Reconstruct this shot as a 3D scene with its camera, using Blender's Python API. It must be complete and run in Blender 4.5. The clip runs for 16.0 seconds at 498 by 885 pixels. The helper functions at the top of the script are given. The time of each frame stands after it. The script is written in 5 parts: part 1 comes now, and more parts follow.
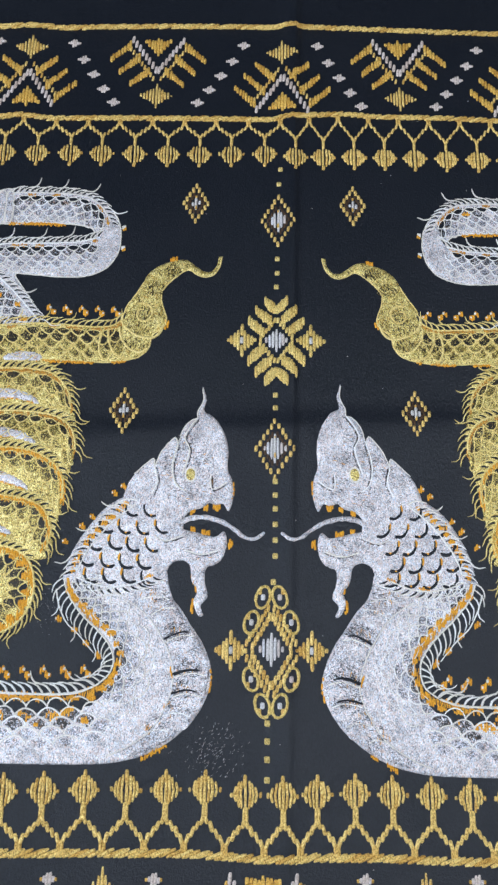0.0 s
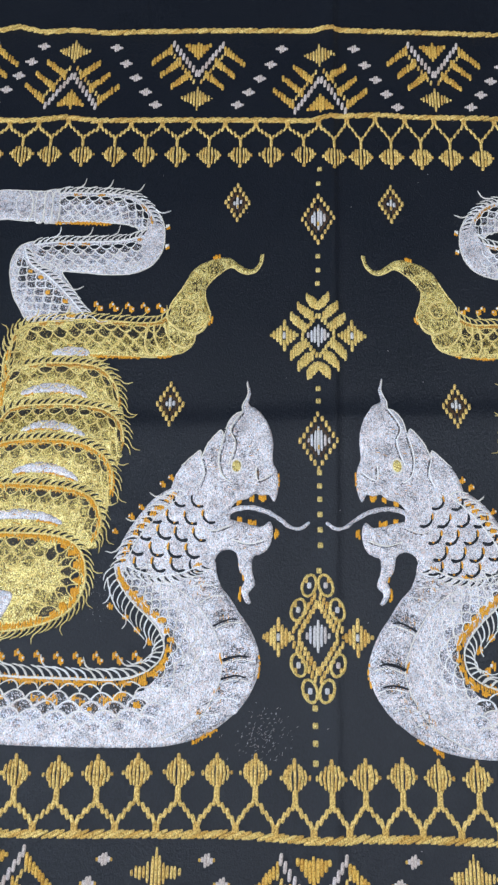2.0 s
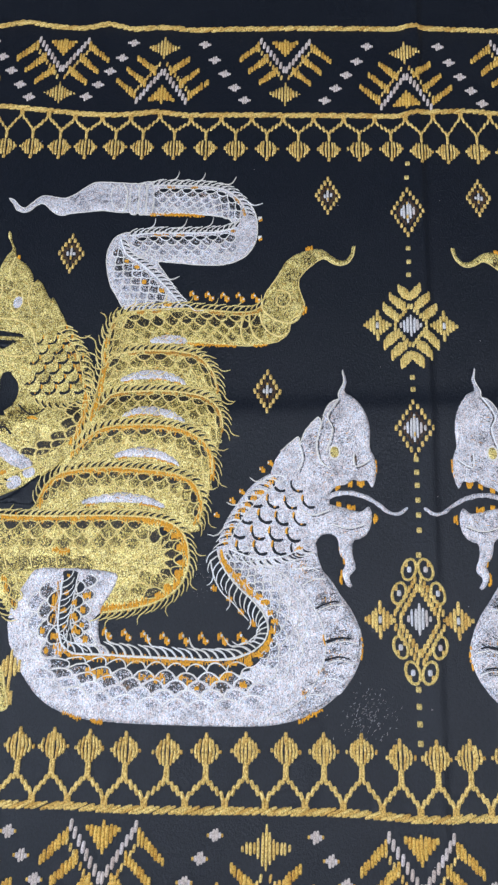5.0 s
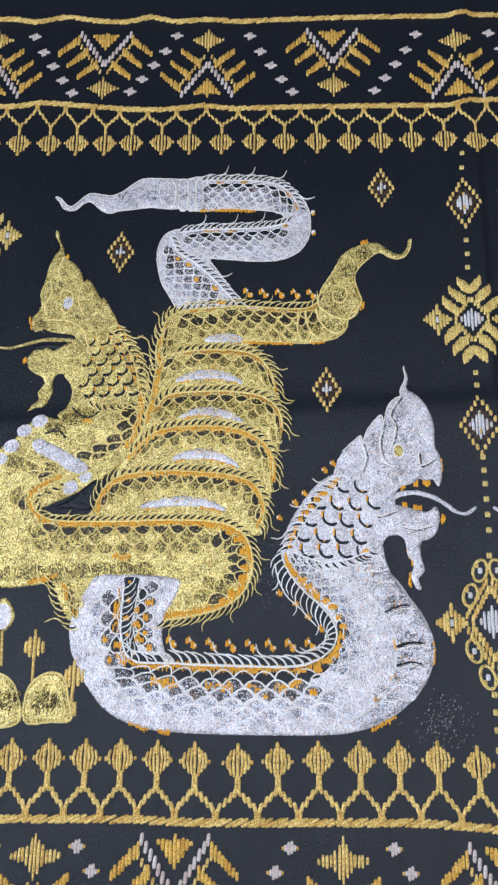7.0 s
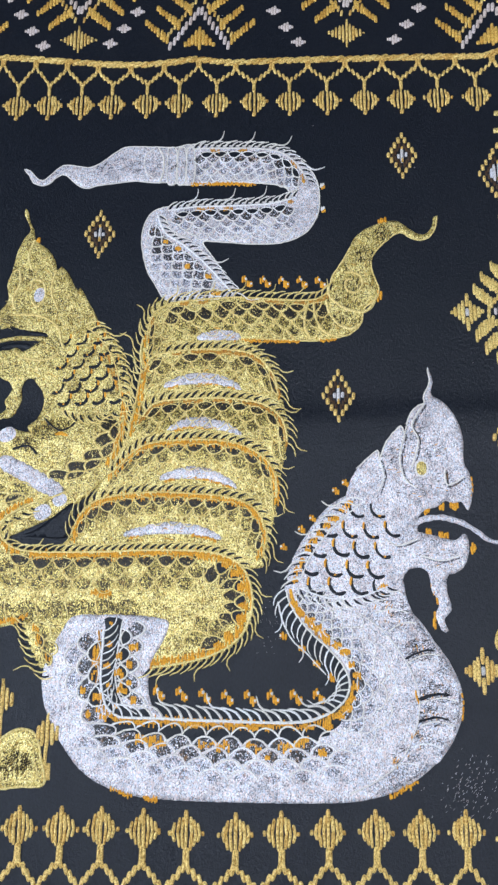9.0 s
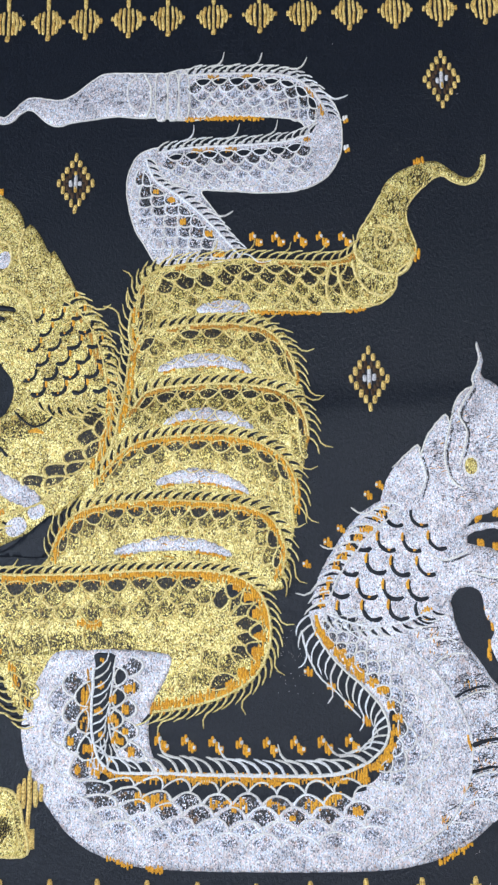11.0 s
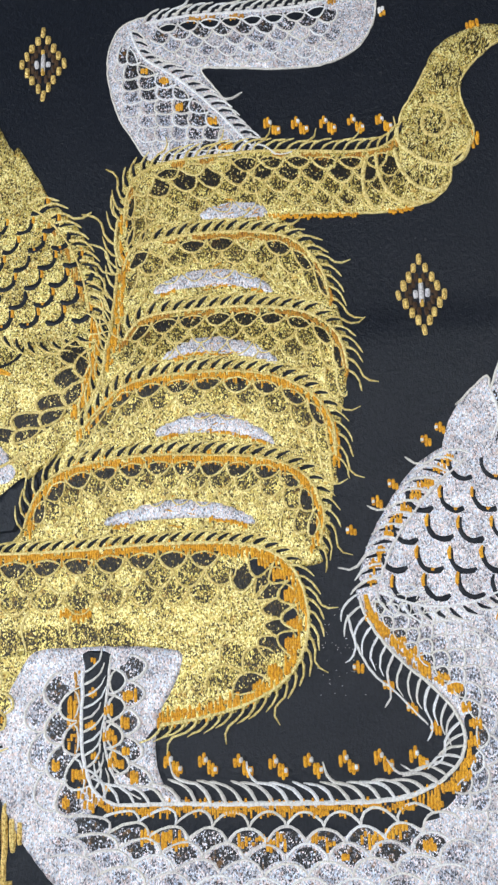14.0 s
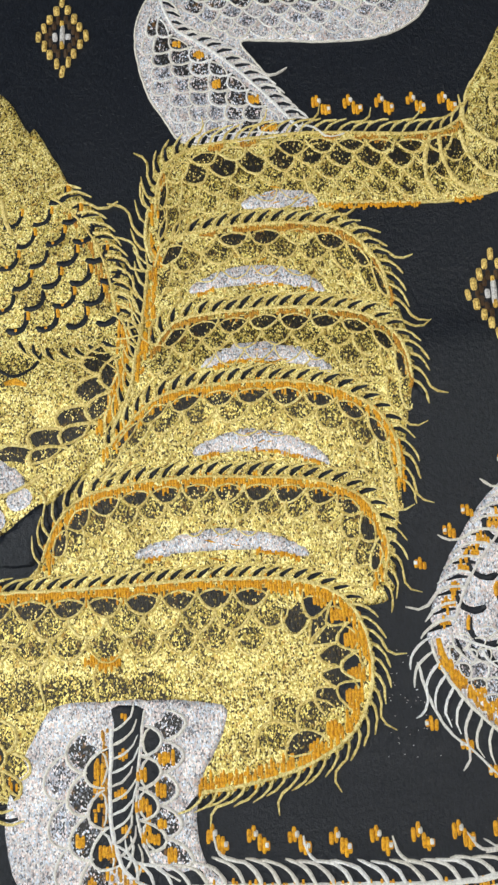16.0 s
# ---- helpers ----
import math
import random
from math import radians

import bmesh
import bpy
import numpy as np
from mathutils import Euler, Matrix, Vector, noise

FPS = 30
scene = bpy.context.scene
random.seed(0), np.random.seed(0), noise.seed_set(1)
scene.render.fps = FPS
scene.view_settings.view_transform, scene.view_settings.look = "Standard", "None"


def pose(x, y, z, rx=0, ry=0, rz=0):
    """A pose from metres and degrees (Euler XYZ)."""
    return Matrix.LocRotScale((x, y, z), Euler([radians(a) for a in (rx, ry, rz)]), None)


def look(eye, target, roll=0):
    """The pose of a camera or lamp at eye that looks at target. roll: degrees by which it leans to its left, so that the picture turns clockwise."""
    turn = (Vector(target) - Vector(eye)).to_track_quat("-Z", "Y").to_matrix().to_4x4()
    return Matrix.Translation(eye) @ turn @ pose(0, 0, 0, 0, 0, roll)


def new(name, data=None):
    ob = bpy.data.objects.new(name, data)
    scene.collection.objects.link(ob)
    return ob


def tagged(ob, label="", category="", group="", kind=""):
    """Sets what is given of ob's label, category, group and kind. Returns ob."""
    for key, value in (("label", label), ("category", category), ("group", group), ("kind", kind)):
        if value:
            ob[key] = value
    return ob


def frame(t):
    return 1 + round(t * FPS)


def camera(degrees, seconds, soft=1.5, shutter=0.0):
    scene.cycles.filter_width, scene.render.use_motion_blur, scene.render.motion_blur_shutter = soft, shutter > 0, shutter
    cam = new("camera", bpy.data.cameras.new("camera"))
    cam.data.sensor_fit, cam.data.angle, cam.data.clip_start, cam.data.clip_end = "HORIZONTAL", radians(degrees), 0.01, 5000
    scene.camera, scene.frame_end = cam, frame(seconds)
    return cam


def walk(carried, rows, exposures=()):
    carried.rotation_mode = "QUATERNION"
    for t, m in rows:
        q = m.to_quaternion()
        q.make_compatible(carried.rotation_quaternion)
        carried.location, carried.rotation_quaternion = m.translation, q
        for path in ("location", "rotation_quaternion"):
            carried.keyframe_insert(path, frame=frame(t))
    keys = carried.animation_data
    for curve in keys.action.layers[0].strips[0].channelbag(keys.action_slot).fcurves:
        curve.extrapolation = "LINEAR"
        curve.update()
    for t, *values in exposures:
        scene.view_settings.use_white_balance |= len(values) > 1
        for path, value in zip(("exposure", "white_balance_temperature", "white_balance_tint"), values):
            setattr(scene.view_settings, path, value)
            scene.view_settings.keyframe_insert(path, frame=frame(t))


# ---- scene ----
from mathutils.geometry import delaunay_2d_cdt

cam = camera(33.51, 16.0, soft=2.4)
PATH = [
    (0, (-0.02446, -0.00720, 0.46267), (-0.01695, 0.10923, 0.08006), 4.52),
    (0.5, (-0.02870, -0.00956, 0.46466), (-0.02273, 0.10905, 0.08270), 3.59),
    (1, (-0.03257, -0.01151, 0.46667), (-0.02555, 0.10889, 0.08528), 3.96),
    (1.5, (-0.03843, -0.01371, 0.46926), (-0.03147, 0.10596, 0.08764), 3.89),
    (2, (-0.04569, -0.01875, 0.47023), (-0.04239, 0.10070, 0.08850), 2.36),
    (2.5, (-0.05763, -0.02379, 0.47193), (-0.05471, 0.09680, 0.09055), 2.47),
    (3, (-0.06610, -0.02781, 0.47322), (-0.06612, 0.09362, 0.09209), 1.45),
    (3.5, (-0.07605, -0.03103, 0.47337), (-0.07687, 0.09032, 0.09223), 1.46),
    (4, (-0.08480, -0.03235, 0.47405), (-0.08596, 0.08860, 0.09277), 1.42),
    (6.3, (-0.12338, -0.03614, 0.47039), (-0.11954, 0.09005, 0.09084), 1.87),
    (6.5, (-0.12685, -0.03475, 0.46855), (-0.12541, 0.09052, 0.08867), 0.97),
    (7, (-0.13186, -0.03001, 0.46133), (-0.13509, 0.09258, 0.08060), -1.16),
    (7.5, (-0.13319, -0.01896, 0.44735), (-0.13727, 0.09860, 0.06504), -2.16),
    (8, (-0.13003, -0.00721, 0.43451), (-0.13484, 0.10409, 0.05033), -2.63),
    (8.5, (-0.12614, 0.01000, 0.42055), (-0.13259, 0.11587, 0.03487), -3.86),
    (9, (-0.12678, 0.01957, 0.40731), (-0.13500, 0.12156, 0.02061), -4.38),
    (9.2, (-0.12924, 0.02547, 0.39828), (-0.13788, 0.12253, 0.01033), -4.15),
    (11.3, (-0.13694, 0.06183, 0.33591), (-0.14311, 0.13253, -0.05775), -6.00),
    (11.5, (-0.13837, 0.06206, 0.33050), (-0.14368, 0.13034, -0.06359), -5.59),
    (12, (-0.13940, 0.06103, 0.31358), (-0.14491, 0.12725, -0.08087), -6.62),
    (12.5, (-0.14138, 0.06048, 0.29893), (-0.14640, 0.12937, -0.09506), -6.73),
    (13, (-0.14681, 0.05933, 0.28343), (-0.15061, 0.12605, -0.11095), -5.56),
    (13.5, (-0.14640, 0.05774, 0.27422), (-0.15053, 0.12392, -0.12024), -5.88),
    (14, (-0.14632, 0.05644, 0.26729), (-0.15129, 0.12637, -0.12652), -6.52),
    (14.5, (-0.14910, 0.05888, 0.25993), (-0.15309, 0.12999, -0.13367), -5.66),
    (15, (-0.15397, 0.05971, 0.24978), (-0.15503, 0.13260, -0.14353), -3.11),
    (15.5, (-0.15640, 0.06250, 0.24103), (-0.15787, 0.13686, -0.15200), -4.29),
    (16, (-0.16323, 0.06492, 0.23357), (-0.16487, 0.14140, -0.15905), -3.84),
]
EXPOSURES = [(0, 0.0, 6200, 6), (7, 0.0, 6150, 10), (9, 0.03, 6080, 9), (11.5, 0.06, 6150, 8), (12.5, 0.04, 6280, 9), (14, 0.0, 6600, 7), (15.5, -0.06, 7150, 5), (16, -0.08, 7350, 4)]
walk(cam, [(t, look(eye, target, roll)) for t, eye, target, roll in PATH], EXPOSURES)


# ---- light and air ----
def world_light():
    w = bpy.data.worlds.new("daylight")
    scene.world = w
    w.use_nodes = True
    nt = w.node_tree
    sky = nt.nodes.new("ShaderNodeTexSky")
    sky.sky_type, sky.sun_disc = "NISHITA", False
    sky.sun_elevation, sky.sun_rotation = radians(40), radians(20)
    nt.links.new(sky.outputs[0], nt.nodes["Background"].inputs[0])
    nt.nodes["Background"].inputs[1].default_value = 0.10


world_light()


def area_lamp(name, eye, target, sx, sy, watts, colour):
    d = bpy.data.lights.new(name, "AREA")
    d.shape, d.size, d.size_y, d.energy, d.color = "RECTANGLE", sx, sy, watts, colour
    ob = new(name, d)
    ob.matrix_world = look(eye, target)
    return ob


# Added lamp in an assumed window, lighting the crease from the left.
area_lamp("added_west_window_light", (-2.38, 0.0, 1.45), (0.0, 0.0, 0.6), 1.7, 1.3, 62, (0.90, 0.95, 1.0))
# Added lamp overhead, out of view, to raise a sheen on the silk.
area_lamp("added_overhead_light", (0.50, -0.05, 2.46), (0.50, -0.05, 0), 1.0, 0.8, 39, (1.0, 0.98, 0.97))


# ---- materials ----
def shader(name, rough=0.6, metal=0.0):
    m = bpy.data.materials.new(name)
    m.use_nodes = True
    nt = m.node_tree
    b = nt.nodes["Principled BSDF"]
    b.inputs["Roughness"].default_value, b.inputs["Metallic"].default_value = rough, metal
    return m, nt, b


def node(nt, kind, **sets):
    n = nt.nodes.new(kind)
    for k, v in sets.items():
        n.inputs[k].default_value = v
    return n


def place_at(nt, sx, sy, sz=1.0, turn=0.0):
    tc = nt.nodes.new("ShaderNodeTexCoord")
    mp = node(nt, "ShaderNodeMapping", Scale=(sx, sy, sz), Rotation=(0, 0, turn))
    nt.links.new(tc.outputs["Object"], mp.inputs["Vector"])
    return mp.outputs[0]


def noise_at(nt, vec, scale, detail=2.0, rough=0.5):
    n = node(nt, "ShaderNodeTexNoise", Scale=scale, Detail=detail, Roughness=rough)
    nt.links.new(vec, n.inputs["Vector"])
    return n.outputs["Fac"]


def ramp(nt, fac, *stops):
    r = nt.nodes.new("ShaderNodeValToRGB")
    e = r.color_ramp.elements
    while len(e) < len(stops):
        e.new(0.5)
    for el, (p, c) in zip(e, stops):
        el.position, el.color = p, (*c, 1) if len(c) == 3 else c
    nt.links.new(fac, r.inputs[0])
    return r.outputs[0]


def mix(nt, fac, a, b):
    m = nt.nodes.new("ShaderNodeMix")
    m.data_type = "RGBA"
    nt.links.new(fac, m.inputs[0])
    for sock, v in ((m.inputs[6], a), (m.inputs[7], b)):
        if isinstance(v, tuple):
            sock.default_value = (*v, 1)
        else:
            nt.links.new(v, sock)
    return m.outputs[2]


def bump(nt, b, height, strength, dist):
    n = node(nt, "ShaderNodeBump", Strength=strength, Distance=dist)
    nt.links.new(height, n.inputs["Height"])
    nt.links.new(n.outputs[0], b.inputs["Normal"])


def brocade(name, low, mid, high, stain, rough=0.38, metal=0.35, gaps=0.0, grain=2800.0, patch=0.35, shade_low=0.88, glint=((1.0, 0.93, 0.72), (1.0, 1.0, 1.0), (1.0, 1.02, 0.80))):
    """Metallic weft floats lying close together, with ground cloth between: their glitter is painted into the colour,
    float by float.
    """
    m, nt, b = shader(name, rough, metal)
    cell = node(nt, "ShaderNodeTexVoronoi", Scale=grain)
    nt.links.new(place_at(nt, 1.0, 0.7), cell.inputs["Vector"])
    parts = nt.nodes.new("ShaderNodeSeparateColor")
    nt.links.new(cell.outputs["Color"], parts.inputs[0])
    broad = noise_at(nt, place_at(nt, 1.0, 0.8), 330.0, 3.0, 0.65)
    slow = noise_at(nt, place_at(nt, 1.0, 1.0), 95.0, 3.0, 0.6)
    add = parts.outputs[0]
    for field, much in ((broad, 0.95), (slow, 0.5)):
        sway = nt.nodes.new("ShaderNodeMath")
        sway.operation = "MULTIPLY_ADD"
        nt.links.new(field, sway.inputs[0])
        sway.inputs[1].default_value = much
        sway.inputs[2].default_value = -0.47 * much
        both = nt.nodes.new("ShaderNodeMath")
        both.operation = "ADD"
        nt.links.new(sway.outputs[0], both.inputs[0])
        nt.links.new(add, both.inputs[1])
        add = both.outputs[0]
    tone = ramp(nt, add, (0.10 + gaps, low), (0.27 + gaps, mid), (0.62 + 0.4 * gaps, mid), (0.86 + 0.16 * gaps, high))
    spots = noise_at(nt, place_at(nt, 1.0, 0.8), 480.0, 2.0, 0.6)
    mask = ramp(nt, spots, (0.60, (0, 0, 0)), (0.66, (patch, patch, patch)))
    # Soft grey shading in broad patches, multiplied into the field's colour.
    shading = ramp(nt, slow, (0.36, (shade_low, shade_low * 0.99, shade_low * 0.99)), (0.60, (1.04, 1.04, 1.04)))
    mul = nt.nodes.new("ShaderNodeMix")
    mul.data_type, mul.blend_type = "RGBA", "MULTIPLY"
    mul.inputs[0].default_value = 1.0
    nt.links.new(mix(nt, mask, tone, stain), mul.inputs[6])
    nt.links.new(shading, mul.inputs[7])
    # Coloured glints, tinted into the base colour at random per float.
    hue = ramp(nt, parts.outputs[1], (0.15, glint[0]), (0.5, glint[1]), (0.85, glint[2]))
    tint = nt.nodes.new("ShaderNodeMix")
    tint.data_type, tint.blend_type = "RGBA", "MULTIPLY"
    tint.inputs[0].default_value = 1.0
    nt.links.new(mul.outputs[2], tint.inputs[6])
    nt.links.new(hue, tint.inputs[7])
    nt.links.new(tint.outputs[2], b.inputs["Base Color"])
    rib = noise_at(nt, place_at(nt, 1.6, 0.5), 950.0, 3.0, 0.7)
    bump(nt, b, rib, 0.9, 0.0006)
    return m


def yarn(name, low, high, rough=0.42, metal=0.45, dye=(0.80, 0.66, 0.46)):
    """Single lying threads of foil and silk: twisted, with pale highlights and dull places painted into the colour."""
    m, nt, b = shader(name, rough, metal)
    fine = noise_at(nt, place_at(nt, 1.0, 0.7), 1500.0, 3.0, 0.7)
    isl = nt.nodes.new("ShaderNodeNewGeometry").outputs["Random Per Island"]
    # Fine noise paints highlights (high) over the darker thread colour (low).
    tone = ramp(nt, fine, (0.38, low), (0.56, high))
    vary = ramp(nt, isl, (0.0, dye), (0.45, (0.96, 0.93, 0.86)), (1.0, (1.08, 1.1, 1.14)))
    mul = nt.nodes.new("ShaderNodeMix")
    mul.data_type, mul.blend_type = "RGBA", "MULTIPLY"
    mul.inputs[0].default_value = 1.0
    nt.links.new(tone, mul.inputs[6])
    nt.links.new(vary, mul.inputs[7])
    nt.links.new(mul.outputs[2], b.inputs["Base Color"])
    shine = noise_at(nt, place_at(nt, 1.0, 0.6), 700.0, 2.0, 0.6)
    nt.links.new(ramp(nt, shine, (0.35, (rough - 0.14,) * 3), (0.65, (rough + 0.16,) * 3)), b.inputs["Roughness"])
    bump(nt, b, noise_at(nt, place_at(nt, 1.8, 0.6), 1250.0, 3.0, 0.7), 0.95, 0.0008)
    return m


def silk_ground():
    m, nt, b = shader("black_silk", 0.28, 0.0)
    broad = noise_at(nt, place_at(nt, 1, 1), 14.0, 4.0, 0.6)
    fine = noise_at(nt, place_at(nt, 1.0, 0.35, 1, 0.5), 1500.0, 2.0, 0.6)
    tone = ramp(nt, fine, (0.36, (0.0012, 0.0022, 0.0056)), (0.64, (0.0110, 0.0148, 0.0255)))
    haze = ramp(nt, broad, (0.35, (0.0036, 0.0056, 0.0110)), (0.7, (0.0085, 0.0110, 0.0180)))
    nt.links.new(mix(nt, broad, tone, haze), b.inputs["Base Color"])
    grain = noise_at(nt, place_at(nt, 1.0, 0.8, 1.0, 0.3), 750.0, 4.0, 0.75)
    b.inputs["Specular Tint"].default_value = (0.84, 0.90, 1.0, 1)
    b.inputs["Specular IOR Level"].default_value = 0.30
    bump(nt, b, grain, 0.55, 0.0008)
    return m


def plain(name, c0, c1, scale, rough):
    m, nt, b = shader(name, rough)
    n = noise_at(nt, place_at(nt, 1, 1), scale, 4.0, 0.6)
    nt.links.new(ramp(nt, n, (0.35, c0), (0.65, c1)), b.inputs["Base Color"])
    bump(nt, b, n, 0.15, 0.002)
    return m


BLACK = silk_ground()
GOLD = brocade("gold_brocade", (0.060, 0.040, 0.010), (0.575, 0.463, 0.150), (0.98, 0.90, 0.50), (0.66, 0.36, 0.05), gaps=0.10)
# Bluish and pinkish glints to paint into the silver floats.
COOL = ((0.80, 0.90, 1.06), (1.02, 1.0, 1.0), (1.05, 0.90, 0.90))
SILVER = brocade("silver_brocade", (0.19, 0.20, 0.24), (0.59, 0.60, 0.655), (0.90, 0.91, 0.95), (0.62, 0.50, 0.47), metal=0.2, gaps=0.04, patch=0.5, glint=COOL)
SILVER_DULL = brocade("silver_brocade_dull", (0.09, 0.095, 0.12), (0.50, 0.52, 0.58), (0.88, 0.90, 0.96), (0.60, 0.44, 0.36), metal=0.2, gaps=0.11, patch=0.5, glint=COOL)
SILVER_THIN = brocade("silver_brocade_sparse", (0.05, 0.055, 0.07), (0.42, 0.45, 0.54), (0.90, 0.92, 1.0), (0.58, 0.40, 0.30), metal=0.2, gaps=0.20, glint=COOL)
GOLD_THIN = brocade("gold_brocade_sparse", (0.022, 0.017, 0.010), (0.39, 0.305, 0.075), (0.91, 0.79, 0.34), (0.32, 0.17, 0.03), gaps=0.37)
GOLD_NET = brocade("gold_specks_on_black", (0.008, 0.008, 0.010), (0.26, 0.19, 0.05), (0.90, 0.76, 0.34), (0.10, 0.045, 0.010), gaps=0.72)
SILVER_NET = brocade("silver_specks_on_black", (0.010, 0.011, 0.014), (0.26, 0.28, 0.34), (0.90, 0.92, 1.0), (0.42, 0.20, 0.03), metal=0.2, gaps=0.56, glint=COOL)
GOLD_YARN = yarn("gold_yarn", (0.40, 0.22, 0.035), (1.0, 0.78, 0.30), 0.40, 0.30)
AMBER_YARN = yarn("amber_gold_yarn", (0.40, 0.20, 0.022), (0.90, 0.62, 0.16), 0.46, 0.35)
LEAF_YARN = yarn("bright_gold_yarn", (0.46, 0.31, 0.06), (0.94, 0.77, 0.32), 0.40, 0.4, (0.92, 0.84, 0.70))
PALE_YARN = yarn("pale_gold_yarn", (0.38, 0.26, 0.06), (0.92, 0.77, 0.34))
ORANGE_YARN = yarn("orange_silk_yarn", (0.56, 0.23, 0.010), (0.92, 0.48, 0.03), 0.6, 0.0, (0.97, 0.92, 0.85))
AMBER_SILK = yarn("amber_silk_yarn", (0.30, 0.12, 0.012), (0.72, 0.38, 0.05), 0.6, 0.0, (0.8, 0.7, 0.6))
SILVER_YARN = yarn("silver_yarn", (0.70, 0.71, 0.75), (0.95, 0.96, 1.0), 0.5, 0.08, (0.90, 0.87, 0.86))
GOLD_LINE = yarn("pale_gold_line", (0.58, 0.44, 0.12), (1.0, 0.87, 0.42), 0.42, 0.2, (0.92, 0.88, 0.78))
BROWN_YARN = yarn("brown_silk_yarn", (0.020, 0.011, 0.006), (0.075, 0.035, 0.012), 0.6, 0.0)
PINK_YARN = yarn("pale_pink_yarn", (0.40, 0.35, 0.36), (0.76, 0.69, 0.71), 0.5, 0.05, (0.84, 0.76, 0.70))
WHITE_STITCH = yarn("dull_silver_stitch", (0.42, 0.42, 0.48), (0.76, 0.77, 0.85), 0.5, 0.08, (0.92, 0.78, 0.72))
# Kept dark so that the unseen room reflects less in the silk.
WALL = plain("unseen_wall_grey", (0.24, 0.24, 0.24), (0.30, 0.30, 0.30), 3.0, 0.8)
FLOOR = plain("grey_floor", (0.22, 0.21, 0.20), (0.30, 0.29, 0.28), 6.0, 0.6)


# ---- drawing on the cloth, in millimetres ----
rng = random.Random(7)


def bell(d, w):
    return math.exp(-(d / w) ** 2)


def lift(x, y):
    """Height of the cloth: an upright crease, a soft fold across, a slow unevenness."""
    d = x - (6.6 + 0.0125 * (y + 80))
    ridge = (1.7 + 0.0030 * (y + 80)) * (bell(d, 9.0) if d < 0 else 0.62 * bell(d, 3.2) + 0.38 * bell(d, 42.0))
    f = y - 137 - 0.05 * (x + 90)
    fold = 1.4 * (bell(f, 9.0) if f > 0 else bell(f, 24.0))
    slow = 0.35 * math.sin(x / 47.0 + 1.3) * math.sin(y / 61.0)
    return ridge + fold + slow


def at(x, y, z):
    return (x / 1000, y / 1000, (lift(x, y) + z) / 1000)


def smooth(pts, step=1.5, closed=False):
    """An even curve through the given points."""
    p = [Vector(q) for q in pts]
    n = len(p)
    out = []
    for i in range(n if closed else n - 1):
        if closed:
            a, b, c, d = p[i - 1], p[i], p[(i + 1) % n], p[(i + 2) % n]
        else:
            a, b, c, d = p[max(i - 1, 0)], p[i], p[i + 1], p[min(i + 2, n - 1)]
        k = max(1, int((c - b).length / step))
        for j in range(k):
            t = j / k
            out.append(0.5 * (2 * b + (c - a) * t + (2 * a - 5 * b + 4 * c - d) * t * t + (3 * b - a - 3 * c + d) * t**3))
    if not closed:
        out.append(p[-1])
    return out


def even(pts, n):
    """n points at equal distances along a polyline."""
    d = [0.0]
    for a, b in zip(pts, pts[1:]):
        d.append(d[-1] + (b - a).length)
    out, k = [], 0
    for i in range(n):
        s = d[-1] * i / (n - 1)
        while k < len(pts) - 2 and d[k + 1] < s:
            k += 1
        w = d[k + 1] - d[k]
        out.append(pts[k].lerp(pts[k + 1], (s - d[k]) / w if w > 0 else 0))
    return out


def length(pts):
    return sum((b - a).length for a, b in zip(pts, pts[1:]))


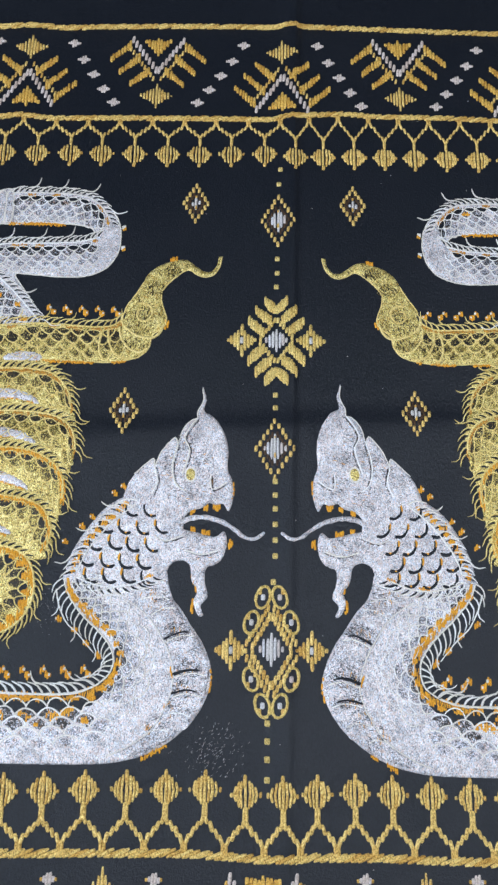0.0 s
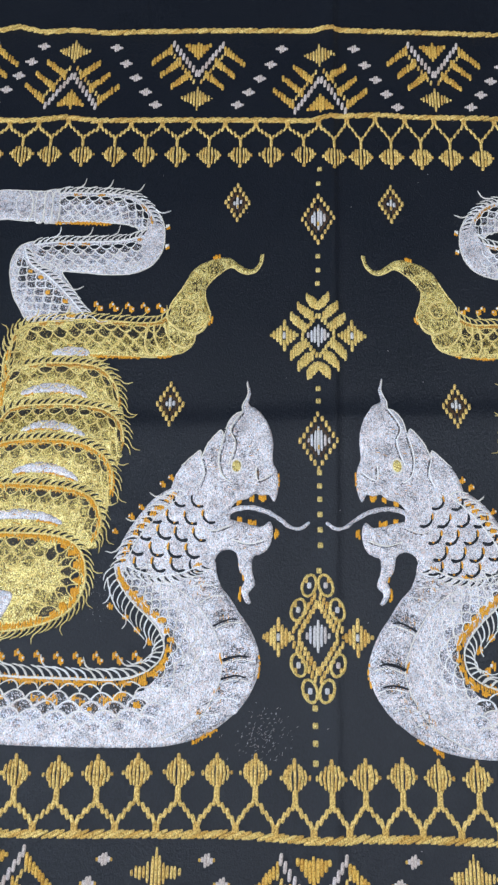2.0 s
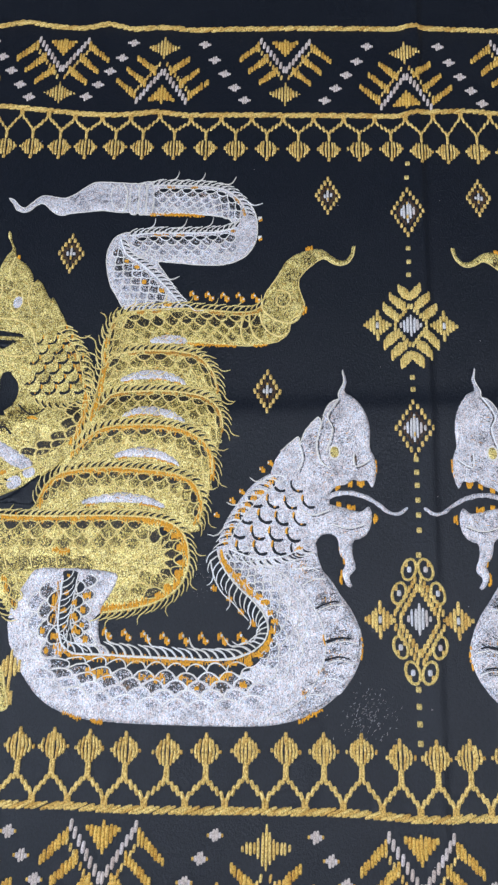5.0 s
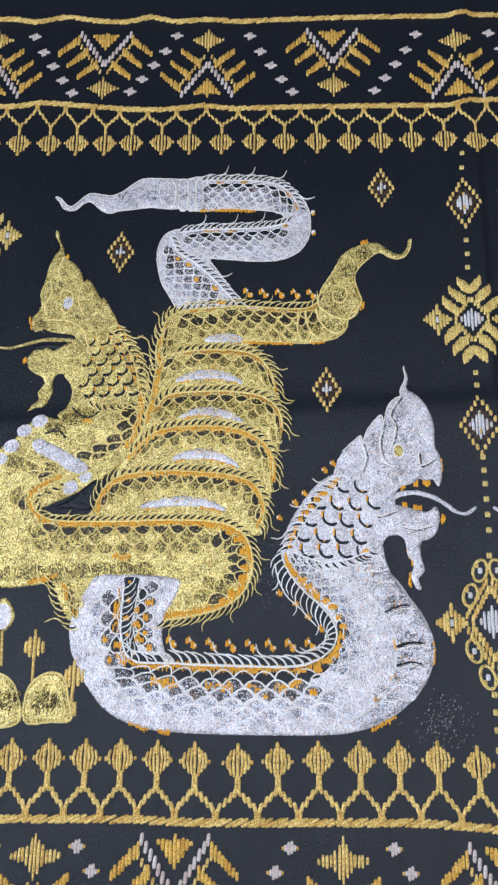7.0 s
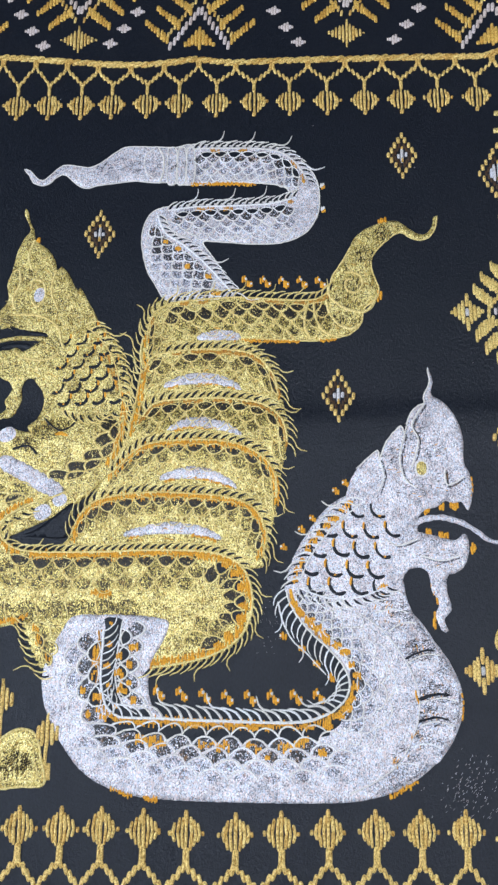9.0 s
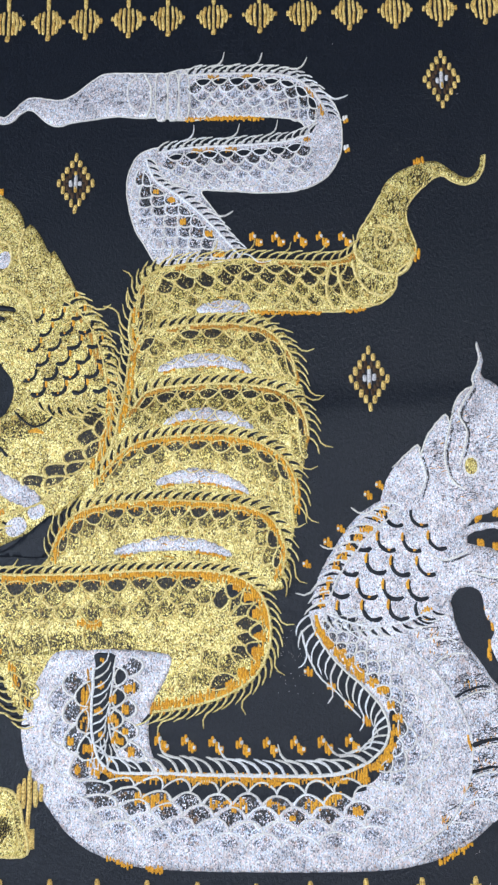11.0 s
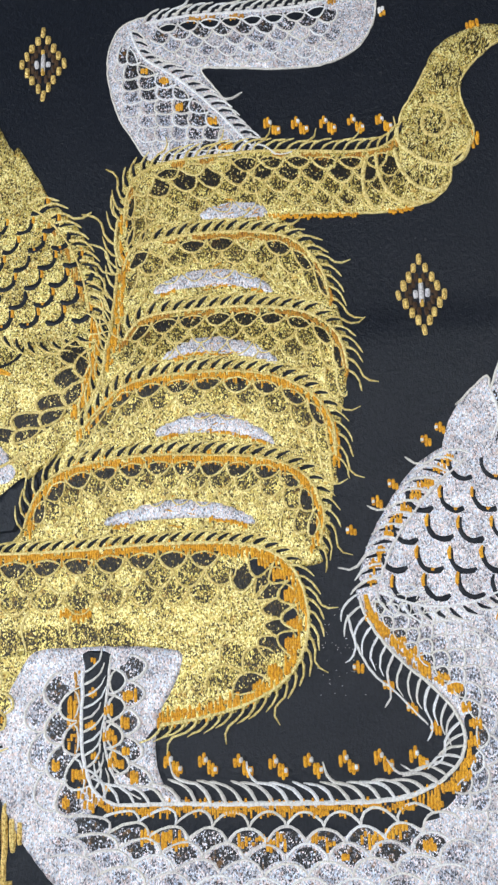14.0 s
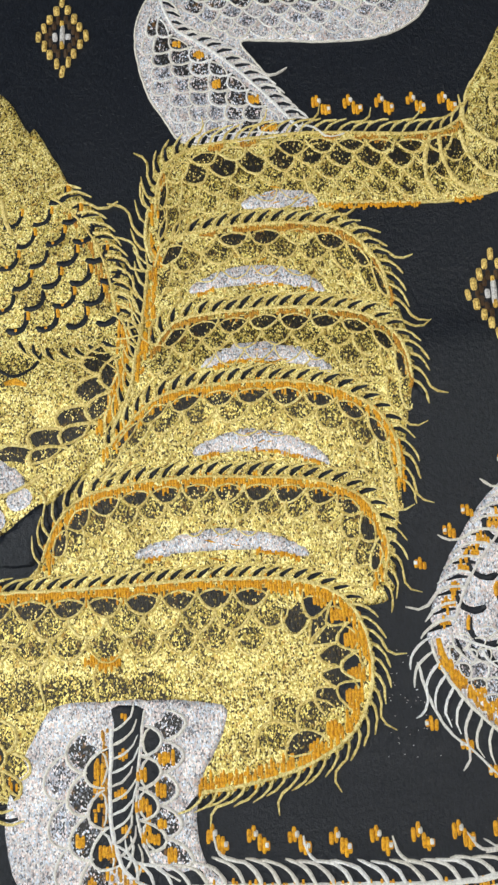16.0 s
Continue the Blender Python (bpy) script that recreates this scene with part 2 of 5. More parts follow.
class Weave:
    """Gathers threads of one colour into one mesh."""

    def __init__(self, flip=None):
        self.v, self.f, self.flip = [], [], flip

    def put(self, x, y, z):
        if self.flip is not None:
            x, y = self.flip(x, y)
        self.v.append(at(x, y, z))
        return len(self.v) - 1

    def face(self, *ids):
        self.f.append(ids if self.flip is None else ids[::-1])

    def stroke(self, pts, w0, w1=None, h=0.7, base=0.1, blunt=False):
        """A thread laid along a line, rounded on top, its width going from w0 to w1."""
        pts = [Vector(p) for p in pts]
        w1 = w0 if w1 is None else w1
        n, last = len(pts), None
        for i, p in enumerate(pts):
            t = (pts[min(i + 1, n - 1)] - pts[max(i - 1, 0)])
            t = t.normalized() if t.length > 1e-6 else Vector((1, 0))
            s = i / max(1, n - 1)
            end = 0.55 if i in (0, n - 1) and not blunt else 1.0
            w = (w0 + (w1 - w0) * s) * 0.5 * end * rng.uniform(0.82, 1.16)
            m = Vector((-t.y, t.x))
            p = p + m * rng.uniform(-0.13, 0.13)
            ring = [self.put(p.x + m.x * w * a, p.y + m.y * w * a, base + (h - base) * c * end) for a, c in ((1, -0.3), (0.62, 0.82), (-0.62, 0.82), (-1, -0.3))]
            if last:
                for a in range(3):
                    self.face(last[a], last[a + 1], ring[a + 1], ring[a])
            else:
                self.face(*ring)
            last = ring
        self.face(*last[::-1])

    def stitch(self, x0, y0, x1, y1, w, h=0.8, base=0.0):
        """One short float of weft: a rounded grain."""
        a, b = Vector((x0, y0)), Vector((x1, y1))
        t = b - a
        if t.length < 1e-4:
            return
        m = Vector((-t.y, t.x)).normalized() * w * 0.5
        last = None
        for s, k, c in ((0, 0.55, 0.15), (0.16, 0.95, 0.85), (0.5, 1.0, 1.0), (0.84, 0.95, 0.85), (1, 0.55, 0.15)):
            p = a + t * s
            ring = [self.put(p.x + m.x * k * e, p.y + m.y * k * e, base + h * c * g) for e, g in ((1, -0.1), (0.6, 0.85), (-0.6, 0.85), (-1, -0.1))]
            if last:
                for i in range(3):
                    self.face(last[i], last[i + 1], ring[i + 1], ring[i])
            last = ring

    def fill(self, outline, h=0.35, step=2.4, edge=0.18, base=0.0, ragged=0.12):
        """A woven field inside a closed outline, a little proud of the cloth, thin at its edge."""
        rim = [Vector((p.x + rng.uniform(-ragged, ragged), p.y + rng.uniform(-ragged, ragged))) for p in outline]
        n = len(rim)
        rx, ry = np.array([p.x for p in rim]), np.array([p.y for p in rim])
        ax, ay = np.roll(rx, -1), np.roll(ry, -1)
        pts = list(rim)
        y = ry.min() + step * 0.5
        row = 0
        while y < ry.max():
            cut = (ry > y) != (ay > y)
            xs = np.sort(rx[cut] + (y - ry[cut]) * (ax[cut] - rx[cut]) / (ay[cut] - ry[cut]))
            x = math.floor(rx.min() / step) * step + (row % 2) * step * 0.5
            while x < rx.max():
                if np.searchsorted(xs, x) % 2 == 1 and np.min((rx - x) ** 2 + (ry - y) ** 2) > (0.32 * step) ** 2:
                    pts.append(Vector((x, y)))
                x += step
            y += step * 0.87
            row += 1
        vs, _, fs, origin, _, _ = delaunay_2d_cdt(pts, [], [list(range(n))], 1, 1e-5)
        at0 = len(self.v)
        rim_id = {}
        for v, o in zip(vs, origin):
            inside = bool(o) and min(o) >= n
            k = self.put(v.x, v.y, base + (h if inside else edge))
            rim_id.update({q: k for q in o if q < n})
        low = {q: self.put(rim[q].x, rim[q].y, -0.15) for q in rim_id}
        turn = sum(a.x * b.y - b.x * a.y for a, b in zip(rim, rim[1:] + rim[:1]))
        for q in range(n):
            r = (q + 1) % n
            if q in rim_id and r in rim_id:
                self.face(*((rim_id[r], rim_id[q], low[q], low[r]) if turn > 0 else (rim_id[q], rim_id[r], low[r], low[q])))
        for f in fs:
            ids = [at0 + i for i in f]
            self.f.append(ids if self.flip is None else ids[::-1])

    def patch(self, cx, cy, rx, ry, turn=0.0, z=0.5, n=10, power=2.4):
        """A small flat oval field."""
        c, s = math.cos(turn), math.sin(turn)
        mid = self.put(cx, cy, z + 0.08)
        ring = []
        for i in range(n):
            a = 2 * math.pi * i / n
            e = math.cos(a), math.sin(a)
            k = (abs(e[0]) ** power + abs(e[1]) ** power) ** (-1 / power)
            u, w = rx * k * e[0], ry * k * e[1]
            ring.append(self.put(cx + u * c - w * s, cy + u * s + w * c, z - 0.1))
        for i in range(n):
            self.face(mid, ring[i], ring[(i + 1) % n])

    def leaf(self, mid, shape, z=0.5):
        """A small flat field of any rounded shape."""
        c = self.put(mid.x, mid.y, z + 0.06)
        ring = [self.put(p.x, p.y, z - 0.06) for p in shape]
        turn = sum(p.x * q.y - q.x * p.y for p, q in zip(shape, shape[1:] + shape[:1]))
        for i in range(len(ring)):
            e = ring[i], ring[(i + 1) % len(ring)]
            self.face(c, *(e if turn > 0 else e[::-1]))

    def make(self, name, material, parent, label=""):
        if not self.f:
            return None
        me = bpy.data.meshes.new(name)
        me.from_pydata(self.v, [], self.f)
        me.shade_smooth()
        me.materials.append(material)
        ob = new(name, me)
        ob.parent = parent
        return tagged(ob, label=label)


# ---- the setting ----
def slab(name, x0, x1, y0, y1, z0, z1, material, label):
    bm = bmesh.new()
    bmesh.ops.create_cube(bm, size=1)
    for v in bm.verts:
        v.co = Vector(((x0 + x1) / 2 + v.co.x * (x1 - x0), (y0 + y1) / 2 + v.co.y * (y1 - y0), (z0 + z1) / 2 + v.co.z * (z1 - z0)))
    me = bpy.data.meshes.new(name)
    bm.to_mesh(me)
    bm.free()
    me.materials.append(material)
    return tagged(new(name, me), label, name.split("_")[0], kind="structure")


slab("floor", -2.4, 2.0, -1.8, 2.4, -0.12, -0.004, FLOOR, "plain grey floor under the spread cloth")
# Walls, ceiling and window opening are added round the cloth, never in view.
slab("ceiling", -2.4, 2.0, -1.8, 2.4, 2.5, 2.6, WALL, "plain grey ceiling, added out of view")
slab("wall_north", -2.5, 2.1, 2.4, 2.5, -0.12, 2.6, WALL, "plain grey wall, added out of view")
slab("wall_east", 2.0, 2.1, -1.8, 2.4, -0.12, 2.6, WALL, "plain grey wall, added out of view")
slab("wall_south", -2.5, 2.1, -1.9, -1.8, -0.12, 2.6, WALL, "plain grey wall, added out of view")
slab("wall_west_below", -2.5, -2.4, -1.8, 2.4, -0.12, 0.78, WALL, "grey wall under the assumed window, added out of view")
slab("wall_west_above", -2.5, -2.4, -1.8, 2.4, 2.12, 2.6, WALL, "grey wall over the assumed window, added out of view")
slab("wall_west_south", -2.5, -2.4, -1.8, -0.9, 0.78, 2.12, WALL, "grey wall beside the assumed window, added out of view")
slab("wall_west_north", -2.5, -2.4, 0.9, 2.4, 0.78, 2.12, WALL, "grey wall beside the assumed window, added out of view")


# ---- the cloth ----
def build_cloth():
    xs = sorted(set([*range(-460, 421, 8)] + [*range(-20, 70, 2)] + [*range(-4, 30)]))
    ys = list(range(-230, 561, 8)) + [*range(100, 172, 2)]
    ys = sorted(set(ys))
    v = [at(x, y, 0) for y in ys for x in xs]
    w = len(xs)
    f = [(j * w + i, j * w + i + 1, (j + 1) * w + i + 1, (j + 1) * w + i) for j in range(len(ys) - 1) for i in range(w - 1)]
    me = bpy.data.meshes.new("silk_cloth")
    me.from_pydata(v, [], f)
    me.shade_smooth()
    me.materials.append(BLACK)
    ob = new("silk_cloth", me)
    so = ob.modifiers.new("thickness", "SOLIDIFY")
    so.thickness, so.offset = 0.0006, -1
    return tagged(ob, "black silk brocade cloth with gold and silver serpents, spread flat", "cloth")


CLOTH = build_cloth()


def wob(a=0.25):
    return rng.uniform(-a, a)


def grains(wv, x, y0, y1, w, slant, h=1.0):
    """An upright float broken into short slanting grains."""
    n = max(1, round(abs(y1 - y0) / 3.4))
    for i in range(n):
        p, q = y0 + (y1 - y0) * i / n, y0 + (y1 - y0) * (i + 1) / n
        lap = (q - p) * 0.22
        wv.stitch(x - slant + wob(0.2), p - lap + wob(0.3), x + slant + wob(0.2), q + lap + wob(0.3), w * rng.uniform(0.9, 1.1), h * rng.uniform(0.85, 1.1))


def columns(wv, cx, cy, gap, halves, w, h=0.8):
    """Upright floats side by side, with the half lengths given from the middle outwards."""
    for k, half in enumerate(halves):
        for sgn in ((0,) if k == 0 else (-1, 1)):
            x = cx + sgn * k * gap + wob(0.15)
            wv.stitch(x, cy - half + wob(0.7), x + wob(0.35), cy + half + wob(0.7), w * rng.uniform(0.82, 1.08), h * rng.uniform(0.8, 1.1))


# ---- borders ----
def cord(name, x0, x1, w, knots):
    """A rope of slanting strands that follows the weave's wavering."""
    wv = Weave()
    x = x0
    while x < x1:
        y = along(knots, x) + wob(0.25)
        tail = rng.uniform(7.0, 9.4)
        wv.stitch(x - 1.0, y - 1.15 * w, x + tail, along(knots, x + tail) + 1.15 * w + wob(0.3), w * rng.uniform(1.1, 1.4), 1.5 * rng.uniform(0.8, 1.1))
        if rng.random() < 0.6:
            wv.stitch(x + 1.2 + wob(1.0), y - 1.3 * w, x + 5.0, y + wob(0.5), w * 0.6, 0.9)
        x += 4.1 + wob(0.8)
    wv.make(name, GOLD_YARN, CLOTH, "twisted gold cord woven across the cloth")["kind"] = "stuff"


def along(knots, y):
    for (y0, s0), (y1, s1) in zip(knots, knots[1:]):
        if y <= y1:
            break
    return s0 + (s1 - s0) * (y - y0) / (y1 - y0)


TOP_CORD = ((-480, 430), (-302, 430), (-287, 427), (-265, 432.6), (-245, 428.6), (-223, 427.6), (-206, 432.8), (-189, 427.8), (-169, 430.6), (-145, 428.6), (-119, 430.2), (-83, 431.7), (-48, 432.5), (0, 433.2), (9, 434.6), (14, 433.9), (20, 433.0), (80, 433.6), (152, 432.8), (420, 430))
UNDER_CORD = ((-480, 356), (-294, 356.2), (-278, 359.6), (-259, 357.9), (-240, 356), (-219, 354), (-202, 353.6), (-186, 354.4), (-168, 357.6), (-150, 354.6), (-114, 355.9), (-80, 356.7), (-46, 357.4), (-2, 358), (6, 359.2), (16, 361), (45, 363.3), (64, 362.1), (115, 362.2), (147, 361.2), (420, 358))
LOW_CORD = ((-480, -85), (-190, -84.2), (-160, -85.6), (-105, -85), (-45, -84.9), (-25, -86.3), (-8, -87.5), (8, -87.4), (20, -86.3), (55, -86.4), (84, -87.3), (110, -88.2), (420, -90))
cord("upper_cord", -440, 400, 1.55, TOP_CORD)
cord("upper_cord", -440, 400, 1.5, UNDER_CORD)
cord("lower_cord", -440, 400, 1.6, LOW_CORD)


def arm(wv, x0, y0, x1, y1, n, ln, w):
    """A sloping line stepped out of short upright floats."""
    for i in range(n):
        s = i / (n - 1)
        x, y = x0 + (x1 - x0) * s + wob(0.2), y0 + (y1 - y0) * s + wob(0.2)
        wv.stitch(x - 0.3, y - ln / 2, x + 0.3, y + ln / 2, w, 0.85)


def bunch(wv, x, y, rows, w, h=0.95):
    """A head of upright floats, the side ones bent round the middle: offset, top, bottom and bend of each column."""
    for dx, up, down, bend in rows:
        for sg in ((0,) if dx == 0 else (-1, 1)):
            c = x + sg * dx + wob(0.3)
            k, e = w * rng.uniform(0.85, 1.15), wob(0.5)
            if bend:
                wv.stitch(c - sg * bend, y + up + wob(0.5), c, y - 0.8 + e, k, h * rng.uniform(0.8, 1.15))
                wv.stitch(c, y + 0.8 + e, c - sg * bend, y - down + wob(0.5), k, h * rng.uniform(0.8, 1.15))
            else:
                wv.stitch(c, y - down + wob(0.4), c + wob(0.3), y + up + wob(0.4), k, h)


def pendant(x, left, right, head, knots, big):
    """A round-shouldered head on a stem, joined to the border cord by two stepped arms."""
    up = 1 if big else -1
    stem, wv = Weave(), Weave()
    fork = head - up * 13.0
    if big:
        bunch(wv, x, head, ((0, 9.6, 8.0, 0), (2.3, 7.0, 6.8, 0.6), (4.3, 6.2, 5.6, 1.1), (6.2, 4.1, 3.6, 1.1), (7.6, 1.2, 1.2, 0)), 1.6)
        wv.stitch(x + wob(0.4), head + 3, x + wob(0.4), head + 9.8, 2.2, 1.2)
        stem.stitch(x - 0.7, fork - 0.6, x - 0.5, head - 6, 1.8, 1.0)
        stem.stitch(x + 0.8, fork - 0.6, x + 0.7, head - 6, 1.8, 1.0)
    else:
        dense = x > 13
        bunch(wv, x, head, ((0, 7.0, 9.4, 0), (2.5, 6.0, 6.6, 0.5), (4.7, 5.5, 5.9, 1.0), (6.4, 3.5, 3.8, 1.0), (7.5, 1.2, 1.2, 0)), 1.8 if dense else 1.45, 0.85)
        wv.stitch(x - 0.3, head - 9.8, x + 0.3, head - 6.5, 2.3, 0.9)
        stem.stitch(x, fork + 0.5, x + wob(0.3), head + 6, 2.0, 0.85)
    root = stem.make("pendant_motif", GOLD_YARN, CLOTH, "gold round-shouldered head on a stem" if big else "small gold round-shouldered head on a stem")
    wv.make("head", GOLD_YARN, root)["kind"] = "stuff"
    for sg, foot in ((-1, (x + left) / 2), (1, (x + right) / 2)):
        side = Weave()
        base = along(knots, foot)
        n, ln, w = (4, 5.0, 2.2) if big else (4, 4.4, 1.75)
        for i in range(n):
            q = (i + 0.35) / n
            px, py = x + (foot - x) * q, fork + (base + up * 5.2 - fork) * q
            side.stitch(px + sg * up * 0.8 + wob(0.25), py - ln / 2 + wob(0.4), px - sg * up * 0.8 + wob(0.25), py + ln / 2 + wob(0.4), w * rng.uniform(0.88, 1.1), 0.9)
        side.stitch(foot - sg * 0.8, base, foot - sg * 0.7, base + up * 6.2, w, 0.9)
        side.make("stepped_arm", GOLD_YARN, root)["kind"] = "stuff"


UPPER = [-290.5 - 20.2 * k for k in range(6, 0, -1)] + [-290.5, -270.0, -252.1, -233.1, -215.5, -195.3, -176.7, -155.4, -133.8, -113.5, -92.1, -70.6, -49.9, -29.0, -7.2, 12.9, 31.1, 51.4, 71.6, 91.4, 112.2, 132.9] + [132.9 + 20.4 * k for k in range(1, 12)]
LOWER = [-239.3 - 19.9 * k for k in range(9, 0, -1)] + [-239.3, -220.1, -201.6, -182.4, -162.7, -140.4, -119.5, -98.3, -76.8, -56.4, -36.1, -15.1, 4.4, 22.1, 41.8, 61.3, 82.0, 102.3] + [102.3 + 20.2 * k for k in range(1, 13)]
UPPER_HEADS = ((-480, 327), (-230, 327), (-60, 329.2), (-6, 331.3), (13, 328.6), (60, 330.3), (420, 329.5))
LOWER_HEADS = ((-480, -55.5), (-200, -55), (-140, -57), (-100, -55.4), (-30, -54.8), (-15, -57.2), (4, -57.4), (42, -56), (110, -58), (420, -60))
for a, b, c in zip(UPPER, UPPER[1:], UPPER[2:]):
    pendant(b, a, c, along(UPPER_HEADS, b), UNDER_CORD, False)
for a, b, c in zip(LOWER, LOWER[1:], LOWER[2:]):
    pendant(b, a, c, along(LOWER_HEADS, b), LOW_CORD, True)


def cross(x, y, side):
    wv = Weave()
    for dx, up, down in ((-0.8, 2.9, 3.4), (0.8, 3.4, 2.9), (-2.3, 1.5, 1.3), (2.3, 1.3, 1.5)):
        wv.stitch(x + dx, y - down + wob(0.3), x + dx + 0.2, y + up + wob(0.3), 1.8, 0.8)
    ob = wv.make("cross_motif", PINK_YARN, CLOTH, "tiny silver and pink cross")
    ob["kind"] = "stuff"
    for sg in (-1, 1):
        wp = Weave()
        wp.stitch(x + sg * 3.7, y - 0.9, x + sg * 3.7, y + 0.9, 1.4, 0.7)
        wp.make("side_stitch", side, ob)


def fan(cx, apex, flip, wide):
    """A stepped silver chevron with three straight twigs a side, a triangle in its mouth and a lozenge at its point."""
    line, tip, point = Weave(), Weave(), Weave()
    y = lambda d: apex + flip * d  # noqa: E731
    twigs, bars = [], []
    for sg in (-1, 1):
        bars.append(Weave())
        arm(bars[-1], cx + sg * 17.0, y(25), cx + sg * 1.0, y(0.5), 8, 6.0, 2.1)
        arm(line, cx + sg * 18.6, y(17.5), cx + sg * 2.6, y(-6.5), 9, 4.2, 1.6)
        for (x0, y0), (x1, y1) in (((18.8, 20.5), (31.6, 8.5)), ((12.6, 10.0), (25.0, -1.5)), ((5.8, -0.5), (17.6, -11.0))):
            wv = Weave()
            for i in range(8):
                q = i / 7
                ln = (7.4 - 2.2 * q) * rng.uniform(0.78, 1.15)
                x, yy = cx + sg * (x0 + (x1 - x0) * q) + wob(0.2), y(y0 + (y1 - y0) * q)
                wv.stitch(x, yy - ln / 2, x + wob(0.4), yy + ln / 2, 2.05 * rng.uniform(0.85, 1.1), rng.uniform(0.75, 1.0))
            twigs.append(wv)
    for k in range(5):
        for sgn in ((0,) if k == 0 else (-1, 1)):
            tip.stitch(cx + sgn * 2.05 * k, y(11.5 + 2.7 * k + wob(0.4)), cx + sgn * 2.05 * k + wob(0.3), y((27.2 if k == 0 else 25.2) + wob(0.9)), 2.2, 0.9)
    halves = (11.0, 8.0, 4.8, 3.4, 3.0, 2.6, 1.4) if wide else (9.4, 6.2, 4.6, 3.3, 2.2, 1.0)
    columns(point, cx, y(-20.5), 2.0, halves, 1.75, 0.85)
    ob = line.make("fan_motif", GOLD_YARN, CLOTH, "gold stepped fan with silver chevron")
    ob["kind"] = "stuff"
    for wv in twigs:
        wv.make("twig", AMBER_YARN, ob)["kind"] = "stuff"
    for wv in bars:
        wv.make("chevron_bar", PINK_YARN, ob, "pale lilac stepped chevron bar")["kind"] = "stuff"
    tip.make("triangle", AMBER_YARN, ob)["kind"] = "stuff"
    point.make("lozenge", GOLD_YARN, ob)["kind"] = "stuff"


for cx, apex in ((-396, 391), (-237.2, 391.8), (-80.1, 395.0), (83.7, 397.4), (246, 397)):
    fan(cx, apex, 1, False)
for cx, apex in ((-312, 391.0), (-166.0, 391.4), (4.2, 390.8), (164, 392), (325, 392)):
    fan(cx, apex, -1, False)
for cx, apex in ((-338, -119), (-171.8, -118.5), (-5.6, -121.5), (158, -121), (318, -121)):
    fan(cx, apex, 1, True)
for cx, apex in ((-408, -122.5), (-242.7, -122.0), (-86.8, -123.2), (77, -125), (238, -125)):
    fan(cx, apex, -1, True)
for cx, left, right in ((-312, 26, 25.2), (-165.7, 22.2, 28.5), (4.4, 26.4, 23.8), (164, 26, 26)):
    for sg, start, step in ((-1, left, 7.6), (1, right, 7.25)):
        for i, yy in enumerate((416.6, 403.2, 391.3, 379.6, 369.2)):
            cross(cx + sg * (start + step * i), yy + 0.008 * (cx + 80), PINK_YARN)
for cx, left, right in ((-408, 26, 26), (-242.7, 22, 21.2), (-86.8, 26.7, 26.0), (77, 31, 26), (238, 26, 26)):
    for sg, start, step in ((-1, left, 7.6), (1, right, 7.9)):
        for i, yy in enumerate((-97.0, -108.2, -119.4, -130.5)):
            cross(cx + sg * (start + step * i), yy, AMBER_YARN)


# ---- middle column and scattered lozenges ----
def speck(x, y):
    wv = Weave()
    wv.stitch(x - 0.65, y - 1.6, x - 0.65, y + 1.7, 1.8, 0.8)
    wv.stitch(x + 0.65, y - 1.7, x + 0.65, y + 1.6, 1.8, 0.8)
    wv.make("dot_motif", PALE_YARN, CLOTH, "tiny gold dot")


for x, y in ((3, 319), (2, 308), (1, 254), (1, 244), (0.5, 234.5), (0, 163), (0, 155), (0, 110), (0, 102), (0, 94), (0, 85), (0, 76), (0, 67), (-1, 52.5), (-4, -22), (-4, -31), (-4, -40), (-4, -50)):
    speck(x, y)


def lozenge(cx, cy, rx, ry, side, heart):
    """A ring of short gold floats round a silver heart."""
    gold, silver, brown = [], Weave(), Weave()
    for i in range(4 * side):
        q, s = divmod(i, side)
        s /= side
        p0, p1 = [((rx, 0), (0, ry)), ((0, ry), (-rx, 0)), ((-rx, 0), (0, -ry)), ((0, -ry), (rx, 0))][q]
        x, y = cx + p0[0] + (p1[0] - p0[0]) * s, cy + p0[1] + (p1[1] - p0[1]) * s
        gold.append(Weave())
        gold[-1].stitch(x + wob(0.3), y - 1.9 + wob(0.3), x + wob(0.4), y + 1.9 + wob(0.3), 1.95 * rng.uniform(0.85, 1.12), 0.95)
        if s > 0 or q % 2 == 0:
            kx, ky = cx + (x - cx) * 0.64, cy + (y - cy) * 0.64
            brown.stitch(kx, ky - 1.6, kx, ky + 1.6, 1.5, 0.4)
    columns(silver, cx, cy, 2.0, heart, 1.85, 0.85)
    amber = Weave()
    amber.stitch(cx, cy - ry * 0.36, cx, cy - ry * 0.12, 1.5, 1.0)
    amber.stitch(cx, cy + ry * 0.3, cx, cy + ry * 0.46, 1.4, 0.7)
    ob = silver.make("lozenge_motif", WHITE_STITCH, CLOTH, "gold lozenge with a silver heart")
    ob["kind"] = "stuff"
    amber.make("heart_tip", AMBER_YARN, ob, "amber threads in the heart")["kind"] = "stuff"
    for wv in gold:
        wv.make("gold_stitch", GOLD_YARN, ob)
    brown.make("inner_ring", BROWN_YARN, ob, "dark brown inner ring")["kind"] = "stuff"


for cx, cy in ((-51, 293), (49.5, 293.5), (-89.5, 152), (83.5, 153), (-218, 245), (214, 245)):
    lozenge(cx, cy, 7.6, 12.6, 4, (4.3, 1.5))
lozenge(1.6, 281.5, 10.2, 17.0, 5, (8.0, 6.0, 3.4))
lozenge(-0.3, 129.5, 11.0, 17.0, 5, (8.4, 6.2, 4.2, 1.6))


